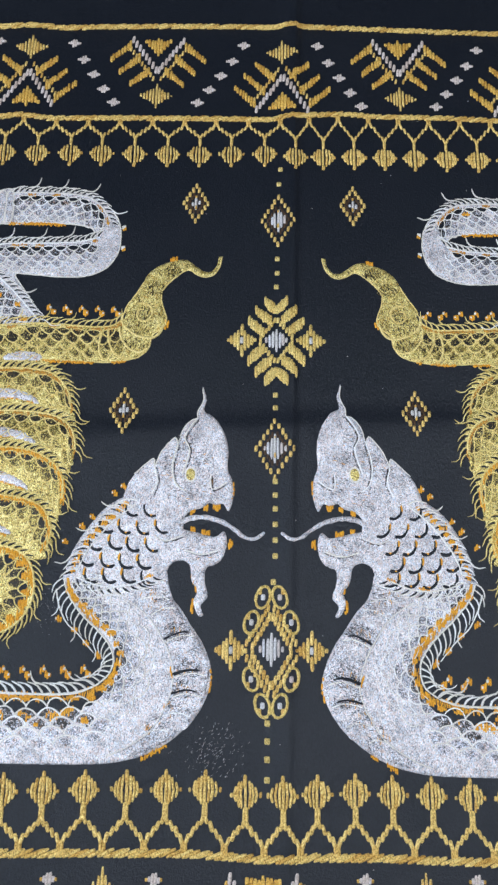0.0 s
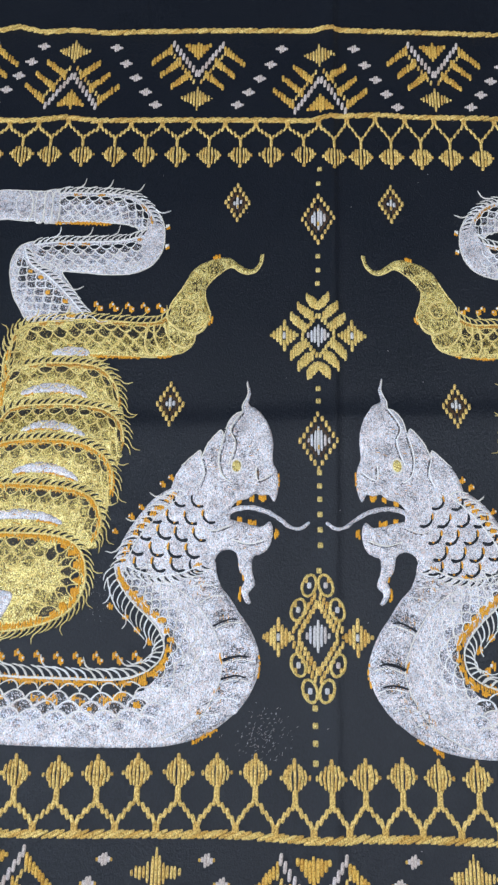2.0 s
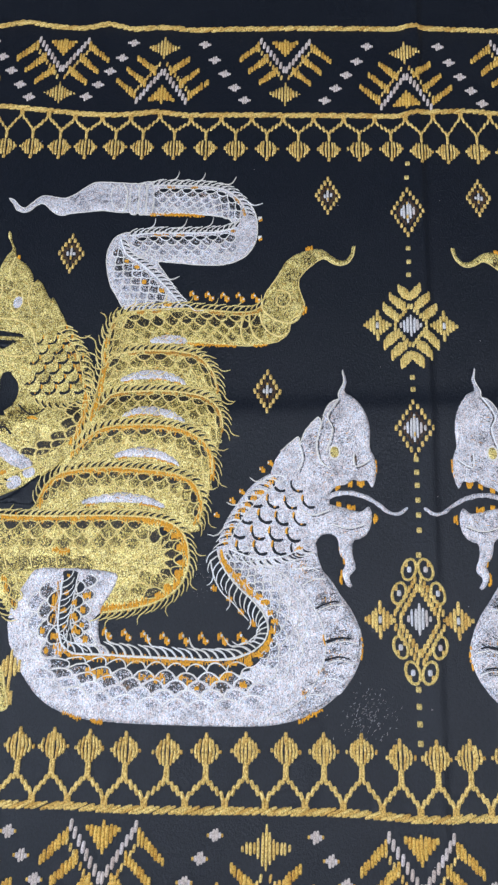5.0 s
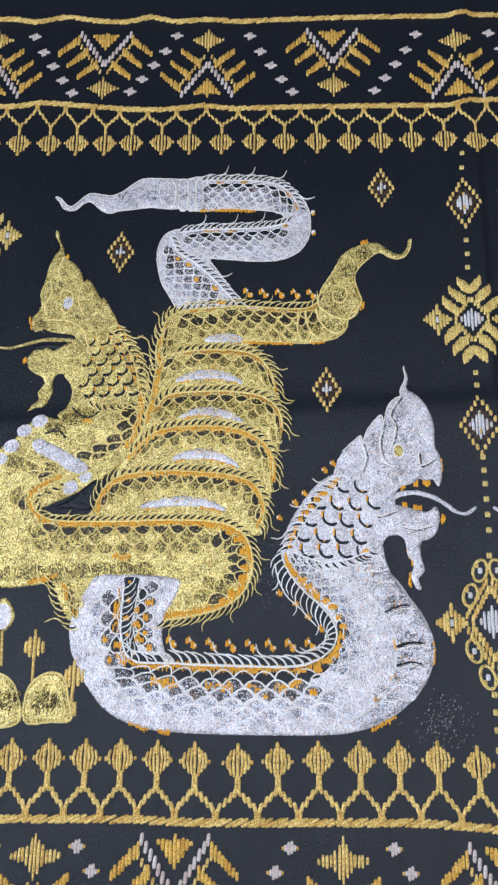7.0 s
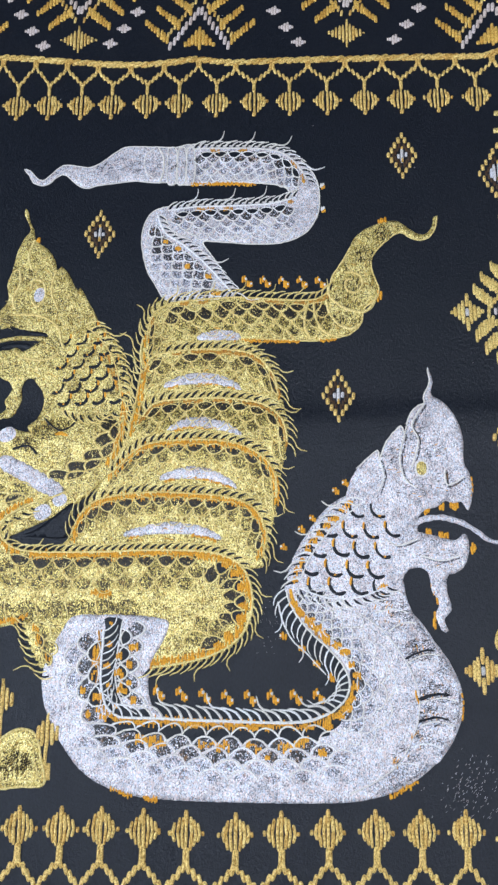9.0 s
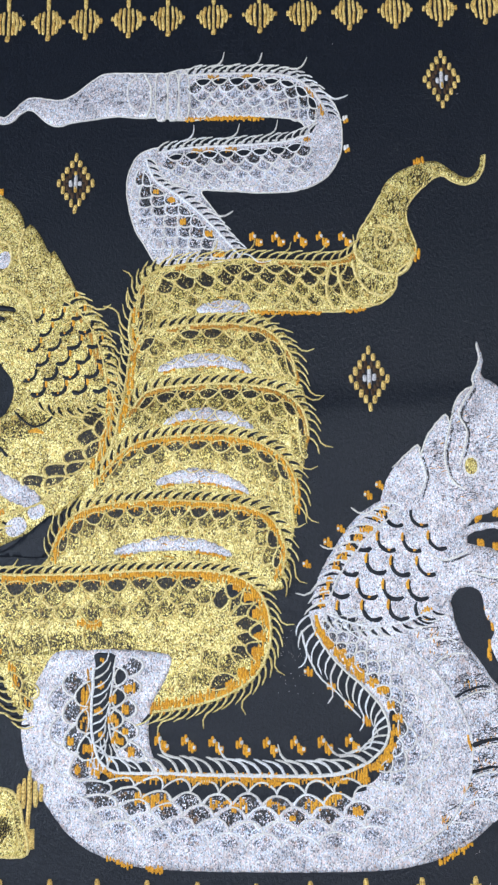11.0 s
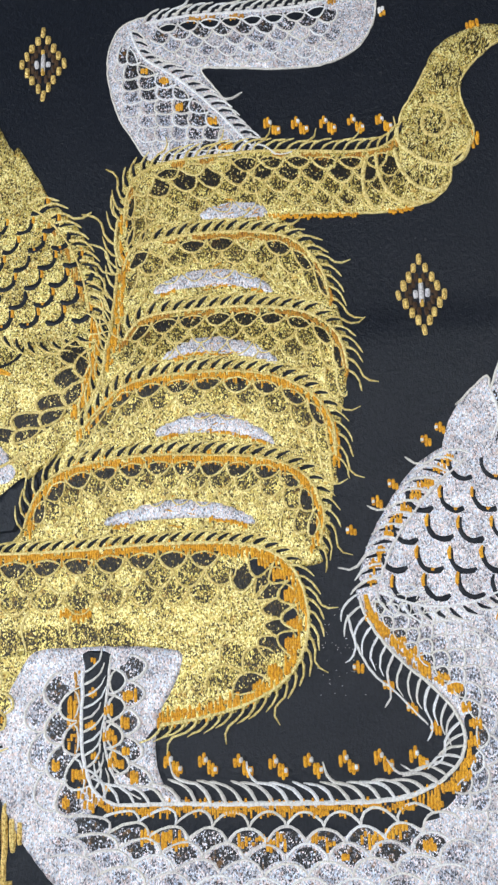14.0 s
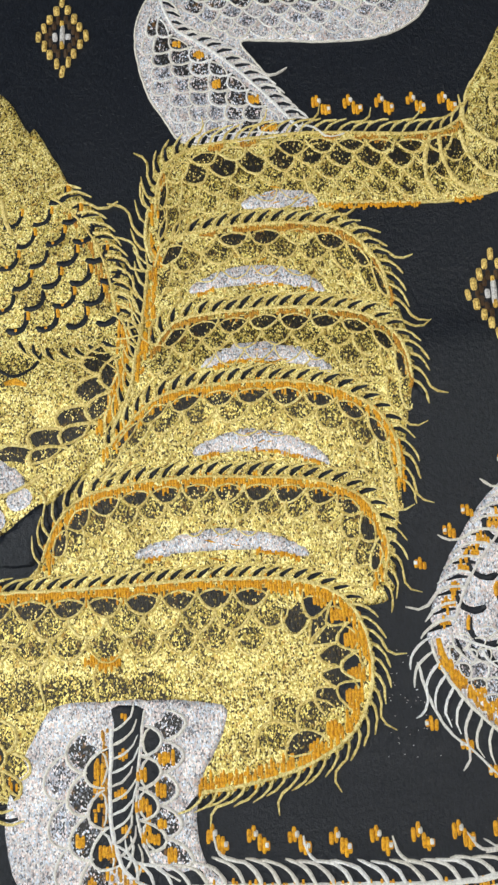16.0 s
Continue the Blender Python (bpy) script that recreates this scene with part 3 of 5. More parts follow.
def sprig(cx, cy, gold):
    for sg in (-1, 1):
        gold.stitch(cx, cy + sg * 3.0, cx + wob(0.3), cy + sg * 10.8, 2.2, 0.95)
        for dx, half in ((2.1, 6.6), (4.1, 4.6), (6.1, 3.0), (8.0, 1.3)):
            gold.stitch(cx + sg * dx, cy - half + wob(0.5), cx + sg * dx + wob(0.3), cy + half + wob(0.5), 2.1, 0.95)


def leaf_star(cx, cy):
    """The large star of eight leaves round a silver heart."""
    gold, silver = Weave(), Weave()
    columns(silver, cx, cy, 2.0, (7.8, 5.2, 4.0, 1.6), 1.9, 0.9)
    for sx in (-1, 1):
        sprig(cx + sx * 21.0, cy, gold)
        silver.stitch(cx + sx * 21.0, cy - 2.2, cx + sx * 21.0, cy + 2.2, 2.2, 1.05)
        for sy in (-1, 1):
            arm(gold, cx + sx * 9.6, cy + sy * 1.6, cx + sx * 0.9, cy + sy * 13.2, 6, 3.8, 1.9)
            for (x0, y0), (x1, y1) in (((6.4, 26.0), (0.6, 20.8)), ((12.0, 20.0), (3.6, 13.6)), ((16.6, 12.8), (8.2, 6.0))):
                for i in range(7):
                    q = i / 6
                    x, y = cx + sx * (x0 + (x1 - x0) * q), cy + sy * (y0 + (y1 - y0) * q**0.75)
                    half = 2.6 + 2.0 * math.sin(math.pi * (0.12 + 0.62 * q)) - 1.0 * q
                    gold.stitch(x, y - half + sy * 0.6 * (1 - q) + wob(0.45), x + wob(0.3), y + half + wob(0.45), 2.0 * rng.uniform(0.85, 1.1), 0.95)
    wide = gold.make("leaf_star_motif", LEAF_YARN, CLOTH, "large gold leaf star with a silver heart")
    wide["kind"] = "stuff"
    silver.make("heart", WHITE_STITCH, wide, "silver heart of the star")["kind"] = "stuff"


leaf_star(0.5, 198.5)
leaf_star(-312.0, 257.0)


def ringed_star(cx, cy):
    """The star of eight looped rings and a stepped lozenge."""
    gold, rings, silver = Weave(), Weave(), Weave()
    columns(silver, cx, cy + 1, 2.0, (8.8, 5.8, 4.4, 1.6), 1.9, 0.9)
    for sx in (-1, 1):
        sprig(cx + sx * 22.0, cy, gold)
        silver.stitch(cx + sx * 22.0, cy - 2.0, cx + sx * 22.0, cy + 2.0, 2.2, 1.05)
        for sy in (-1, 1):
            arm(gold, cx + sx * 10.4, cy + sy * 2.2, cx + sx * 0.8, cy + sy * 18.0, 7, 5.0, 2.0)
            arm(gold, cx + sx * 13.4, cy + sy * 4.0, cx + sx * 1.6, cy + sy * 22.6, 8, 4.2, 1.9)
            for ox, oy in ((4.6, 28.6), (10.9, 15.0)):
                x, y = cx + sx * ox, cy + sy * oy
                tilt = sx * sy * 0.3
                loop = []
                for i in range(15):
                    a = 2 * math.pi * i / 14
                    u, w = 3.8 * math.cos(a), 6.2 * math.sin(a)
                    loop.append((x + u * math.cos(tilt) - w * math.sin(tilt), y + u * math.sin(tilt) + w * math.cos(tilt)))
                for (ax, ay), (bx, by) in zip(loop, loop[1:]):
                    rings.stitch(ax - (bx - ax) * 0.35, ay - (by - ay) * 0.35 + wob(0.15), bx + (bx - ax) * 0.35 + wob(0.15), by + (by - ay) * 0.35, 1.75 * rng.uniform(0.8, 1.15), 0.95)
                silver.stitch(x, y - 1.7, x, y + 1.7, 2.6, 0.9)
                gold.stitch(x + sx * 1.6, y + sy * 1.4, x + sx * 1.6, y + sy * 4.6, 1.9, 0.7)
    ob = gold.make("ringed_star_motif", GOLD_YARN, CLOTH, "gold star of looped rings with silver centre")
    ob["kind"] = "stuff"
    rings.make("ring", LEAF_YARN, ob)["kind"] = "stuff"
    silver.make("heart", WHITE_STITCH, ob, "silver heart and ring centres")["kind"] = "stuff"


ringed_star(-2.0, 15.5)


# ---- the serpents ----
def across(pts, i):
    """The unit normal, to the left of travel, at one point of a line."""
    t = (pts[min(i + 1, len(pts) - 1)] - pts[max(i - 1, 0)]).normalized()
    return Vector((-t.y, t.x))


class Figure:
    """One woven figure: its threads by colour, and the mirror it is seen in."""

    def __init__(self, flip=None):
        self.w, self.flip, self.single = {}, flip, []

    def one(self, key, name):
        """A thread field of its own, to become a part of its own."""
        wv = Weave(self.flip)
        self.single.append((wv, key, name))
        return wv

    def __getitem__(self, k):
        return self.w.setdefault(k, Weave(self.flip))

    def comb(self, key, line, side=1, lean=1, gap=4.2, high=4.2, w=1.25, hair=4, slits="slit", long=7.0):
        """Teeth standing on a back line, bent along it; every few runs out into a hair."""
        n = max(3, int(length(line) / gap))
        pts = even(line, n)
        wv = self[key]
        for i in range(n):
            p = pts[i]
            t = (pts[min(i + 1, n - 1)] - pts[max(i - 1, 0)]).normalized() * lean
            m = Vector((-t.y, t.x)) * side * lean
            hh = high * rng.uniform(0.9, 1.1)
            root = p - t * gap * 0.2
            q1 = root + m * hh * 0.48 + t * gap * 0.42
            q2 = root + m * hh * 0.82 + t * gap * 1.15
            q3 = root + m * hh * (0.98 + wob(0.06)) + t * gap * (2.15 + wob(0.3))
            curve = [root, q1, q2, q3]
            if hair and i % hair == hair // 2:
                curve += [q3 + m * long * 0.35 + t * long * 0.35, q3 + m * long * 0.95 + t * long * 0.5]
            wv.stroke(smooth(curve, 1.6), w, w * 0.55, h=0.95)
            if slits:
                self[slits].stroke([p + m * 0.6 + t * gap * 0.3, p + m * hh * 0.45 + t * gap * 0.62, p + m * hh * 0.8 + t * gap * 1.25], gap * 0.52, gap * 0.3, h=0.68, base=0.3)

    def scales(self, net, cells, back, belly, size, depth, rows, w=1.1, start=0.0, side=1, over=1.0, dome=False):
        """Staggered rows of hanging scales below the back line: single threads round thinly woven fields."""
        n = max(2, int(length(back) / size))
        k = 2 * n + 1
        a = even(back, k)
        b = even(belly, k) if belly else [p - across(a, i) * side * 40 for i, p in enumerate(a)]
        pitch = depth * 0.82

        def spot(j, d):
            i = min(max(int(math.floor(j)), 0), k - 2)
            f = j - i
            p, q = a[i].lerp(a[i + 1], f), b[i].lerp(b[i + 1], f)
            return p + (q - p).normalized() * (start + pitch * d)

        def spot_in(j, row, v):
            return spot(j, row + 1.35 - v) if dome else spot(j, row + v)

        bow = ((-1.0, 0.0), (-0.9, 0.38), (-0.62, 0.74), (-0.3, 0.94), (0.0, 1.0), (0.3, 0.94), (0.62, 0.74), (0.9, 0.38), (1.0, 0.0))
        for r in range(rows):
            for i in range(n + 1):
                j = 2 * i + (r % 2)
                if j < 1 or j > k - 2 or (b[j] - a[j]).length < pitch * (r + 1.0) + start:
                    continue
                dj, dr = wob(0.12), wob(0.12)
                low = [spot_in(j + u + dj * (1 - abs(u)), r, v * 1.04 + dr * v) for u, v in bow]
                if r < len(cells) and (cells[r] == "dark" or rng.random() < 0.93):
                    kind = cells[r]
                    if dome:
                        top = [spot(j + 1 - u, r + 2.35 - v) for u, v in ((0.3, 0.94), (0.62, 0.74), (0.9, 0.38), (1.12, 0.3), (1.38, 0.74), (1.7, 0.94))]
                    elif r:
                        top = [spot(j + 1 - u, r - 1 + v) for u, v in ((0.3, 0.94), (0.62, 0.74), (0.9, 0.38), (1.12, 0.3), (1.38, 0.74), (1.7, 0.94))]
                    else:
                        top = [spot(j + u, 0.0) for u in (0.5, 0.0, -0.5)]
                    mid = spot(j, r + (1.05 if dome else 0.3))
                    fit = (0.99 - 0.09 * r) * rng.uniform(0.9, 1.0)
                    shape = [mid + (p - mid) * fit * rng.uniform(0.93, 1.03) for p in low + top]
                    wv = self[kind] if self.flip else self.one(kind, "scale")
                    wv.leaf(mid, shape)
                    if kind in ("dark", "silver_net") and rng.random() < 0.6 * over:
                        for q in range(rng.randrange(3, 7)):
                            x = mid.x + (q - 2.2) * 0.82 + wob(0.2)
                            self["orange"].stitch(x, mid.y - depth * 0.3 + wob(0.5), x, mid.y + depth * 0.2 + wob(0.8), 1.05, 0.35, 0.5)
                if r == 0 and not dome:
                    self[net].stroke([spot(j + u, v) for u, v in ((-1.0, 0.42), (-0.6, 0.16), (0.0, 0.04), (0.6, 0.16), (1.0, 0.42))], w * 0.9, h=0.85, base=0.2)
                thin = w * (1.0 if r < 2 else 0.8)
                self[net].stroke(smooth(low, 1.7), thin, thin, h=0.85 if r < 3 else 0.72, base=0.2)

    def hatch(self, key, cx, cy, r, n, turn):
        """Mottling, the grey shading of the fields drawn in with it: short thin strokes of another weave, scattered."""
        for _ in range(n):
            a, d = rng.uniform(0, 6.283), r * math.sqrt(rng.random())
            x, y = cx + d * math.cos(a), cy + 0.75 * d * math.sin(a)
            b, l2 = turn + wob(0.5), rng.uniform(0.6, 1.6)
            self[key].stroke([(x - l2 * math.cos(b), y - l2 * math.sin(b)), (x, y + wob(0.15)), (x + l2 * math.cos(b), y + l2 * math.sin(b))], 0.55, 0.35, h=0.78, base=0.45)

    def dab(self, line):
        """A few orange floats beside an edge."""
        for p in even([Vector(q) for q in line], 4):
            l2 = rng.uniform(1.0, 2.2)
            self["orange"].stitch(p.x + wob(0.3), p.y - l2, p.x + wob(0.3), p.y + l2, 1.3, 0.6)

    def ticks(self, key, line, off, ln, share, w=0.8, side=1):
        """Short upright floats of another colour along a line."""
        n = max(2, int(length(line) / (w * 0.9)))
        pts = even(line, n)
        on = True
        for i in range(n):
            if i % 7 == 0:
                on = rng.random() < share
            if on:
                y = pts[i].y + off
                l2 = ln * rng.uniform(0.25, 1.3) * 0.5
                y += wob(0.25) * ln
                x = pts[i].x + wob(0.32) * ln * abs(across(pts, i).x)
                self[key].stitch(x, y - l2, x, y + l2, w * 1.15, 0.45, 0.25)

    def clumps(self, key, line, gap, ln, n=5, w=1.2):
        """Little blocks of upright floats, one after another along a line."""
        for p in even(line, max(2, int(length(line) / gap))):
            x0, y0, k = p.x + wob(0.7), p.y + wob(0.7), n + rng.randrange(-1, 2)
            for i in range(k):
                x = x0 + (i - k / 2) * w * 0.8
                l2 = ln * rng.uniform(0.55, 1.1) * (0.5 if 0 < i < k - 1 else 0.36)
                self[key].stitch(x, y0 - l2 + wob(0.5), x, y0 + l2 + wob(0.5), w, 0.5, 0.35)

    def back(self, hue, line, belly, size, depth, rows, lean=1, side=1, high=4.2, gap=4.2, w=1.2, hair=4, share=0.75, cells=None, slits="slit", start=1.9, long=7.0, over=0.0, dome=False):
        """A whole length of body: comb, back line, orange thread under it, scales."""
        c = smooth(line)
        self.comb(hue + "_line", c, side, lean, gap, high, w, hair, slits, long)
        self[hue + "_line"].stroke(c, w * 1.15, h=0.9)
        mid = even(c, 60)
        if belly:
            under = [p + (q - p).normalized() * 1.7 for p, q in zip(mid, even(smooth(belly), 60))]
        else:
            under = [p - across(mid, i) * side * 1.7 for i, p in enumerate(mid)]
        self.ticks("orange" if share > 0.8 else "amber", under, 0, 2.8 if share < 0.8 else 4.4, share)
        if rows:
            self.scales(hue + "_line", cells or (hue + "_net", hue + "_thin"), c, smooth(belly) if belly else None, size, depth, rows, w * 0.8, start, side, over, dome)

    def crescent(self, x, y, r, hand):
        """One overlapping neck scale: a dark hook with orange thread up its shoulder."""
        arc = []
        for k in range(10):
            a = radians(150 + 178 * k / 9)
            arc.append((x + hand * r * 0.98 * math.cos(a), y + r * 1.05 * math.sin(a)))
        self["slit"].stroke(arc[:-1], 1.7, 2.7, h=0.75, base=0.3)
        for share, part in ((0.75, arc[:4]), (0.35, arc[5:8])):
            if rng.random() < share:
                self["orange"].stroke([(p[0] - hand * 0.5, p[1] + 0.5) for p in part], 1.7, 1.3, h=0.82, base=0.3)

    def crescents(self, cx, cy, ux, uy, vx, vy, nu, nv, r, hand, keep):
        """Neck scales in staggered rows."""
        for j in range(nv):
            for i in range(nu):
                k = i + 0.5 * (j % 2)
                x, y = cx + ux * k + vx * j, cy + uy * k + vy * j
                if keep(x, y):
                    self.crescent(x, y, r, hand)


def inside(poly):
    def test(x, y):
        hit = False
        for a, b in zip(poly, poly[1:] + poly[:1]):
            if (a[1] > y) != (b[1] > y) and x < a[0] + (y - a[1]) * (b[0] - a[0]) / (b[1] - a[1]):
                hit = not hit
        return hit
    return test


THREADS = {
    "gold": ("gold_field", GOLD, "glittering gold brocade field"),
    "gold_thin": ("sparse_gold_weave", GOLD_THIN, "thinly woven gold scales"),
    "gold_net": ("dark_gold_weave", GOLD_NET, "dark scales with gold specks"),
    "gold_line": ("gold_threadwork", GOLD_LINE, "pale gold spines and scale outlines"),
    "silver": ("silver_field", SILVER, "glittering silver brocade field"),
    "silver_dull": ("belly_band_weave", SILVER_DULL, "duller silver belly band"),
    "silver_thin": ("sparse_silver_weave", SILVER_THIN, "thinly woven silver scales"),
    "silver_net": ("dark_silver_weave", SILVER_NET, "dark scales with silver specks"),
    "silver_line": ("silver_threadwork", SILVER_YARN, "silver spines and scale outlines"),
    "silver_over": ("silver_overlay", SILVER, "silver brocade patches on the gold"),
    "orange": ("orange_threadwork", ORANGE_YARN, "orange silk threads"),
    "amber": ("amber_threadwork", AMBER_SILK, "dull amber silk threads"),
    "slit": ("dark_threadwork", BLACK, "black ground showing between the threads"),
    "stick": ("gold_stick", GOLD_YARN, "gold woven stick"),
    "dark": ("black_ground_weave", BLACK, "black ground between the scales"),
    "tuft": ("gold_stitching", ORANGE_YARN, "small gold tufts"),
    "tuft_white": ("silver_stitching", SILVER_YARN, "small silver tufts"),
}


def finish(fig, root_key, name, label):
    root = fig.w.pop(root_key).make(name, THREADS[root_key][1], CLOTH, label)
    for k, wv in fig.w.items():
        made = wv.make(THREADS[k][0], THREADS[k][1], root, THREADS[k][2])
        if made:
            made["kind"] = "stuff"
    for wv, k, part_name in fig.single:
        wv.make(part_name, THREADS[k][1], root)


def tufts(fig, line, n):
    for p in even([Vector(q) for q in line], n):
        gold = fig.one("tuft", "tuft")
        for dx, y0, y1 in ((-2.6, -1.0, 2.6), (-1.4, -0.2, 3.4), (0.1, -3.2, 0.9), (1.2, -3.8, 0.2), (2.2, -3.0, -0.2)):
            gold.stitch(p.x + dx, p.y + y0 + wob(0.4), p.x + dx + wob(0.2), p.y + y1 + wob(0.5), 1.3, 0.7)
        fig["tuft_white"].stitch(p.x - 0.9, p.y + 0.6, p.x - 0.9, p.y + 2.4, 1.5, 0.95)
        fig["tuft_white"].stitch(p.x + 2.0, p.y - 2.2, p.x + 2.0, p.y - 0.6, 1.5, 0.95)


def silver_serpent(flip, name_note):
    g = Figure(flip)
    # tail, folded twice
    TAIL_TIP = [(-262.7, 285.4), (-258.9, 284.5), (-255.7, 280.3), (-251.5, 278.2), (-247.7, 281.2), (-242.9, 286.3), (-237.9, 288.0), (-227.1, 286.3), (-221.0, 288.1), (-213.9, 293.6), (-207.5, 298.4), (-202.0, 299.3), (-189.1, 298.9), (-178.0, 298.5), (-168.0, 298.9), (-167.5, 276.3), (-181.0, 276.7), (-188.2, 276.3), (-199.2, 277.5), (-210.1, 276.2), (-220.3, 274.9), (-226.4, 273.2), (-232.0, 275.3), (-238.6, 281.6), (-243.3, 280.8), (-248.1, 276.1), (-252.4, 275.2), (-256.9, 276.9), (-259.4, 281.6)]
    g.one("silver", "tail_tip").fill(smooth(TAIL_TIP, 1.6, True))
    TAIL = [(-170.6, 298.9), (-152.2, 299.4), (-133.7, 299.0), (-119.7, 297.8), (-109.8, 291.8), (-102.6, 284.6), (-98.4, 275.3), (-97.4, 264.4), (-99.4, 254.1), (-104.5, 246.0), (-112.1, 241.1), (-122.7, 238.6), (-137.0, 238.6), (-151.2, 239.7), (-161.2, 239.7), (-156.4, 231.7), (-150.3, 222.6), (-143.8, 212.0), (-144.4, 207.4), (-161.2, 205.7), (-179.4, 205.3), (-186.0, 213.8), (-191.3, 223.6), (-194.2, 235.6), (-194.6, 245.7), (-192.1, 254.2), (-186.9, 259.6), (-176.9, 261.7), (-158.8, 262.6), (-137.2, 263.5), (-120.9, 264.4), (-113.7, 267.3), (-115.5, 272.3), (-122.7, 274.8), (-137.3, 276.0), (-151.8, 276.4), (-170.0, 276.3)]
    g.one("silver", "tail").fill(smooth(TAIL, 1.8, True))
    UP, UPV = [(-168.0, 297.2), (-152.2, 297.7), (-133.7, 297.3), (-119.7, 295.2), (-110.2, 287.9), (-104.5, 277.8)], [(-167.5, 276.3), (-151.8, 276.4), (-133.6, 276.0), (-122.7, 274.8), (-115.5, 270.2), (-114.8, 266.9)]
    g.back("silver", UP, UPV, 7.6, 4.7, 5, high=4.6, w=0.95, hair=5, gap=3.4, share=0.35, side=1, cells=("dark", "silver_net", "silver_thin", "silver_thin"), over=0.05)
    LOW, LOWV = [(-181.1, 258.8), (-166.0, 260.9), (-151.6, 261.4), (-137.2, 261.8), (-122.7, 263.1), (-112.6, 266.1)], [(-176.3, 241.7), (-163.7, 240.1), (-151.2, 239.7), (-137.0, 239.0), (-122.7, 239.4), (-108.5, 244.7)]
    g.back("silver", LOW, LOWV, 7.6, 4.6, 5, high=4.6, w=0.95, hair=5, gap=3.6, share=0.35, cells=("dark", "silver_net", "silver_thin", "silver_thin"), over=0.05)
    DOWN, DOWNV = [(-186.4, 255.9), (-181.7, 245.3), (-170.8, 237.3), (-159.9, 226.9), (-150.2, 215.9), (-144.5, 208.9)], [(-193.8, 243.6), (-192.6, 231.6), (-187.9, 219.7), (-183.1, 211.9), (-175.2, 206.1), (-161.2, 205.3)]
    g.back("silver", DOWN, DOWNV, 7.4, 5.0, 6, high=4.8, w=0.95, hair=7, gap=3.4, share=0.25, cells=("silver_net", "silver_net", "silver_net", "silver_thin", "silver_thin"), over=0.18)
    for x0, x1 in ((-182.2, -176.8), (-176.6, -171.6), (-171.4, -166.8)):
        m, band = (x0 + x1) / 2, []
        for i in range(24):
            a = 2 * math.pi * i / 24
            c, e = math.cos(a), math.sin(a)
            band.append(Vector((m + (x1 - x0) * 0.5 * math.copysign(abs(c) ** 0.5, c), 286.6 + 12.0 * math.copysign(abs(e) ** 0.6, e))))
        g.one("silver", "collar_band").fill(band, h=0.62, edge=0.4, step=1.8)
        g["silver_line"].stroke(band + band[:1], 0.8, h=0.9, base=0.2)
        g.hatch("silver_net", m + 0.5, 287, 4.6, 12, 1.4)
    for q in ([(-187.6, 298.6), (-184.4, 292.0), (-184.4, 282.0), (-186.6, 275.8)], [(-190.0, 297.6), (-194.6, 292.6), (-194.0, 283.6), (-189.0, 278.6)]):
        g["silver_line"].stroke(smooth(q), 1.1, h=0.8, base=0.2)
    for x, y in [(-207.7, 288.2), (-216.1, 285.1), (-199.5, 286.3), (-190.5, 287.0)]:
        g.hatch("silver_thin", x, y, 5.4, 30, 0.5)
    for x, y in [(-95.5, 274.0), (-95.4, 259.5)]:
        g["tuft_white"].stitch(x - 0.9, y - 1.3, x - 0.9, y + 1.5, 1.4, 0.8)
        g["tuft_white"].stitch(x + 0.3, y - 0.4, x + 0.3, y + 1.7, 1.2, 0.8)
        g["tuft"].stitch(x + 0.6, y - 2.0, x + 0.6, y + 0.2, 1.3, 0.7)
        g["tuft"].stitch(x - 0.5, y - 2.4, x - 0.5, y - 0.9, 1.2, 0.7)
    g.ticks("orange", smooth([(-168.2, 275.5), (-151.8, 275.5), (-133.6, 275.2), (-123.4, 274.4)]), -0.4, 2.0, 0.8)
    for line in (TAIL_TIP, TAIL):
        c = smooth(line, 1.8, True)
        g["silver_line"].stroke(c + c[:1], 0.75, h=0.55, base=0.1)
    # neck and chest
    BODY = [(-219.9, 39.7), (-206.4, 40.7), (-191.6, 40.5), (-179.6, 39.3), (-173.5, 37.2), (-175.7, 29.1), (-181.0, 19.2), (-182.5, 9.5), (-180.9, 0.5), (-175.5, -5.6), (-159.6, -7.6), (-141.3, -8.3), (-123.0, -8.6), (-107.8, -7.9), (-96.0, -3.8), (-89.3, 2.0), (-87.0, 10.0), (-89.8, 17.5), (-97.0, 25.6), (-105.4, 33.2), (-112.2, 41.8), (-115.6, 48.5), (-117.2, 56.0), (-103.8, 59.8), (-84.7, 63.2), (-62.5, 60.1), (-59.1, 50.5), (-56.3, 42.6), (-51.8, 37.3), (-46.0, 28.6), (-39.7, 19.5), (-35.6, 10.4), (-34.3, 1.5), (-36.5, -8.9), (-42.9, -20.3), (-52.4, -29.2), (-63.1, -36.1), (-75.5, -40.4), (-90.4, -42.7), (-117.1, -43.3), (-146.8, -43.0), (-170.6, -42.3), (-188.0, -40.6), (-202.5, -36.2), (-213.0, -29.4), (-221.8, -19.0), (-227.8, -9.0), (-231.7, 0.2), (-233.2, 11.6), (-230.6, 21.9), (-225.4, 32.2)]
    g["silver"].fill(smooth(BODY, 1.8, True), h=0.42, edge=0.40)
    SPINE = [(-204.9, 33.5), (-204.9, 27.0), (-205.3, 18.0), (-204.9, 8.1), (-202.4, -0.8), (-199.4, -4.2)]
    RUNG = [(-196.0, 38.0), (-197.2, 27.8), (-198.3, 15.8), (-197.7, 7.9), (-193.6, -1.1), (-186.5, -5.4)]
    g["dark"].stroke(smooth([(-200.2, 39.4), (-200.9, 28.0), (-201.8, 17.0), (-201.2, 8.0), (-198.0, -1.0), (-190.0, -5.6), (-181.0, -4.4)]), 9.0, 6.0, h=0.6, base=0.42)
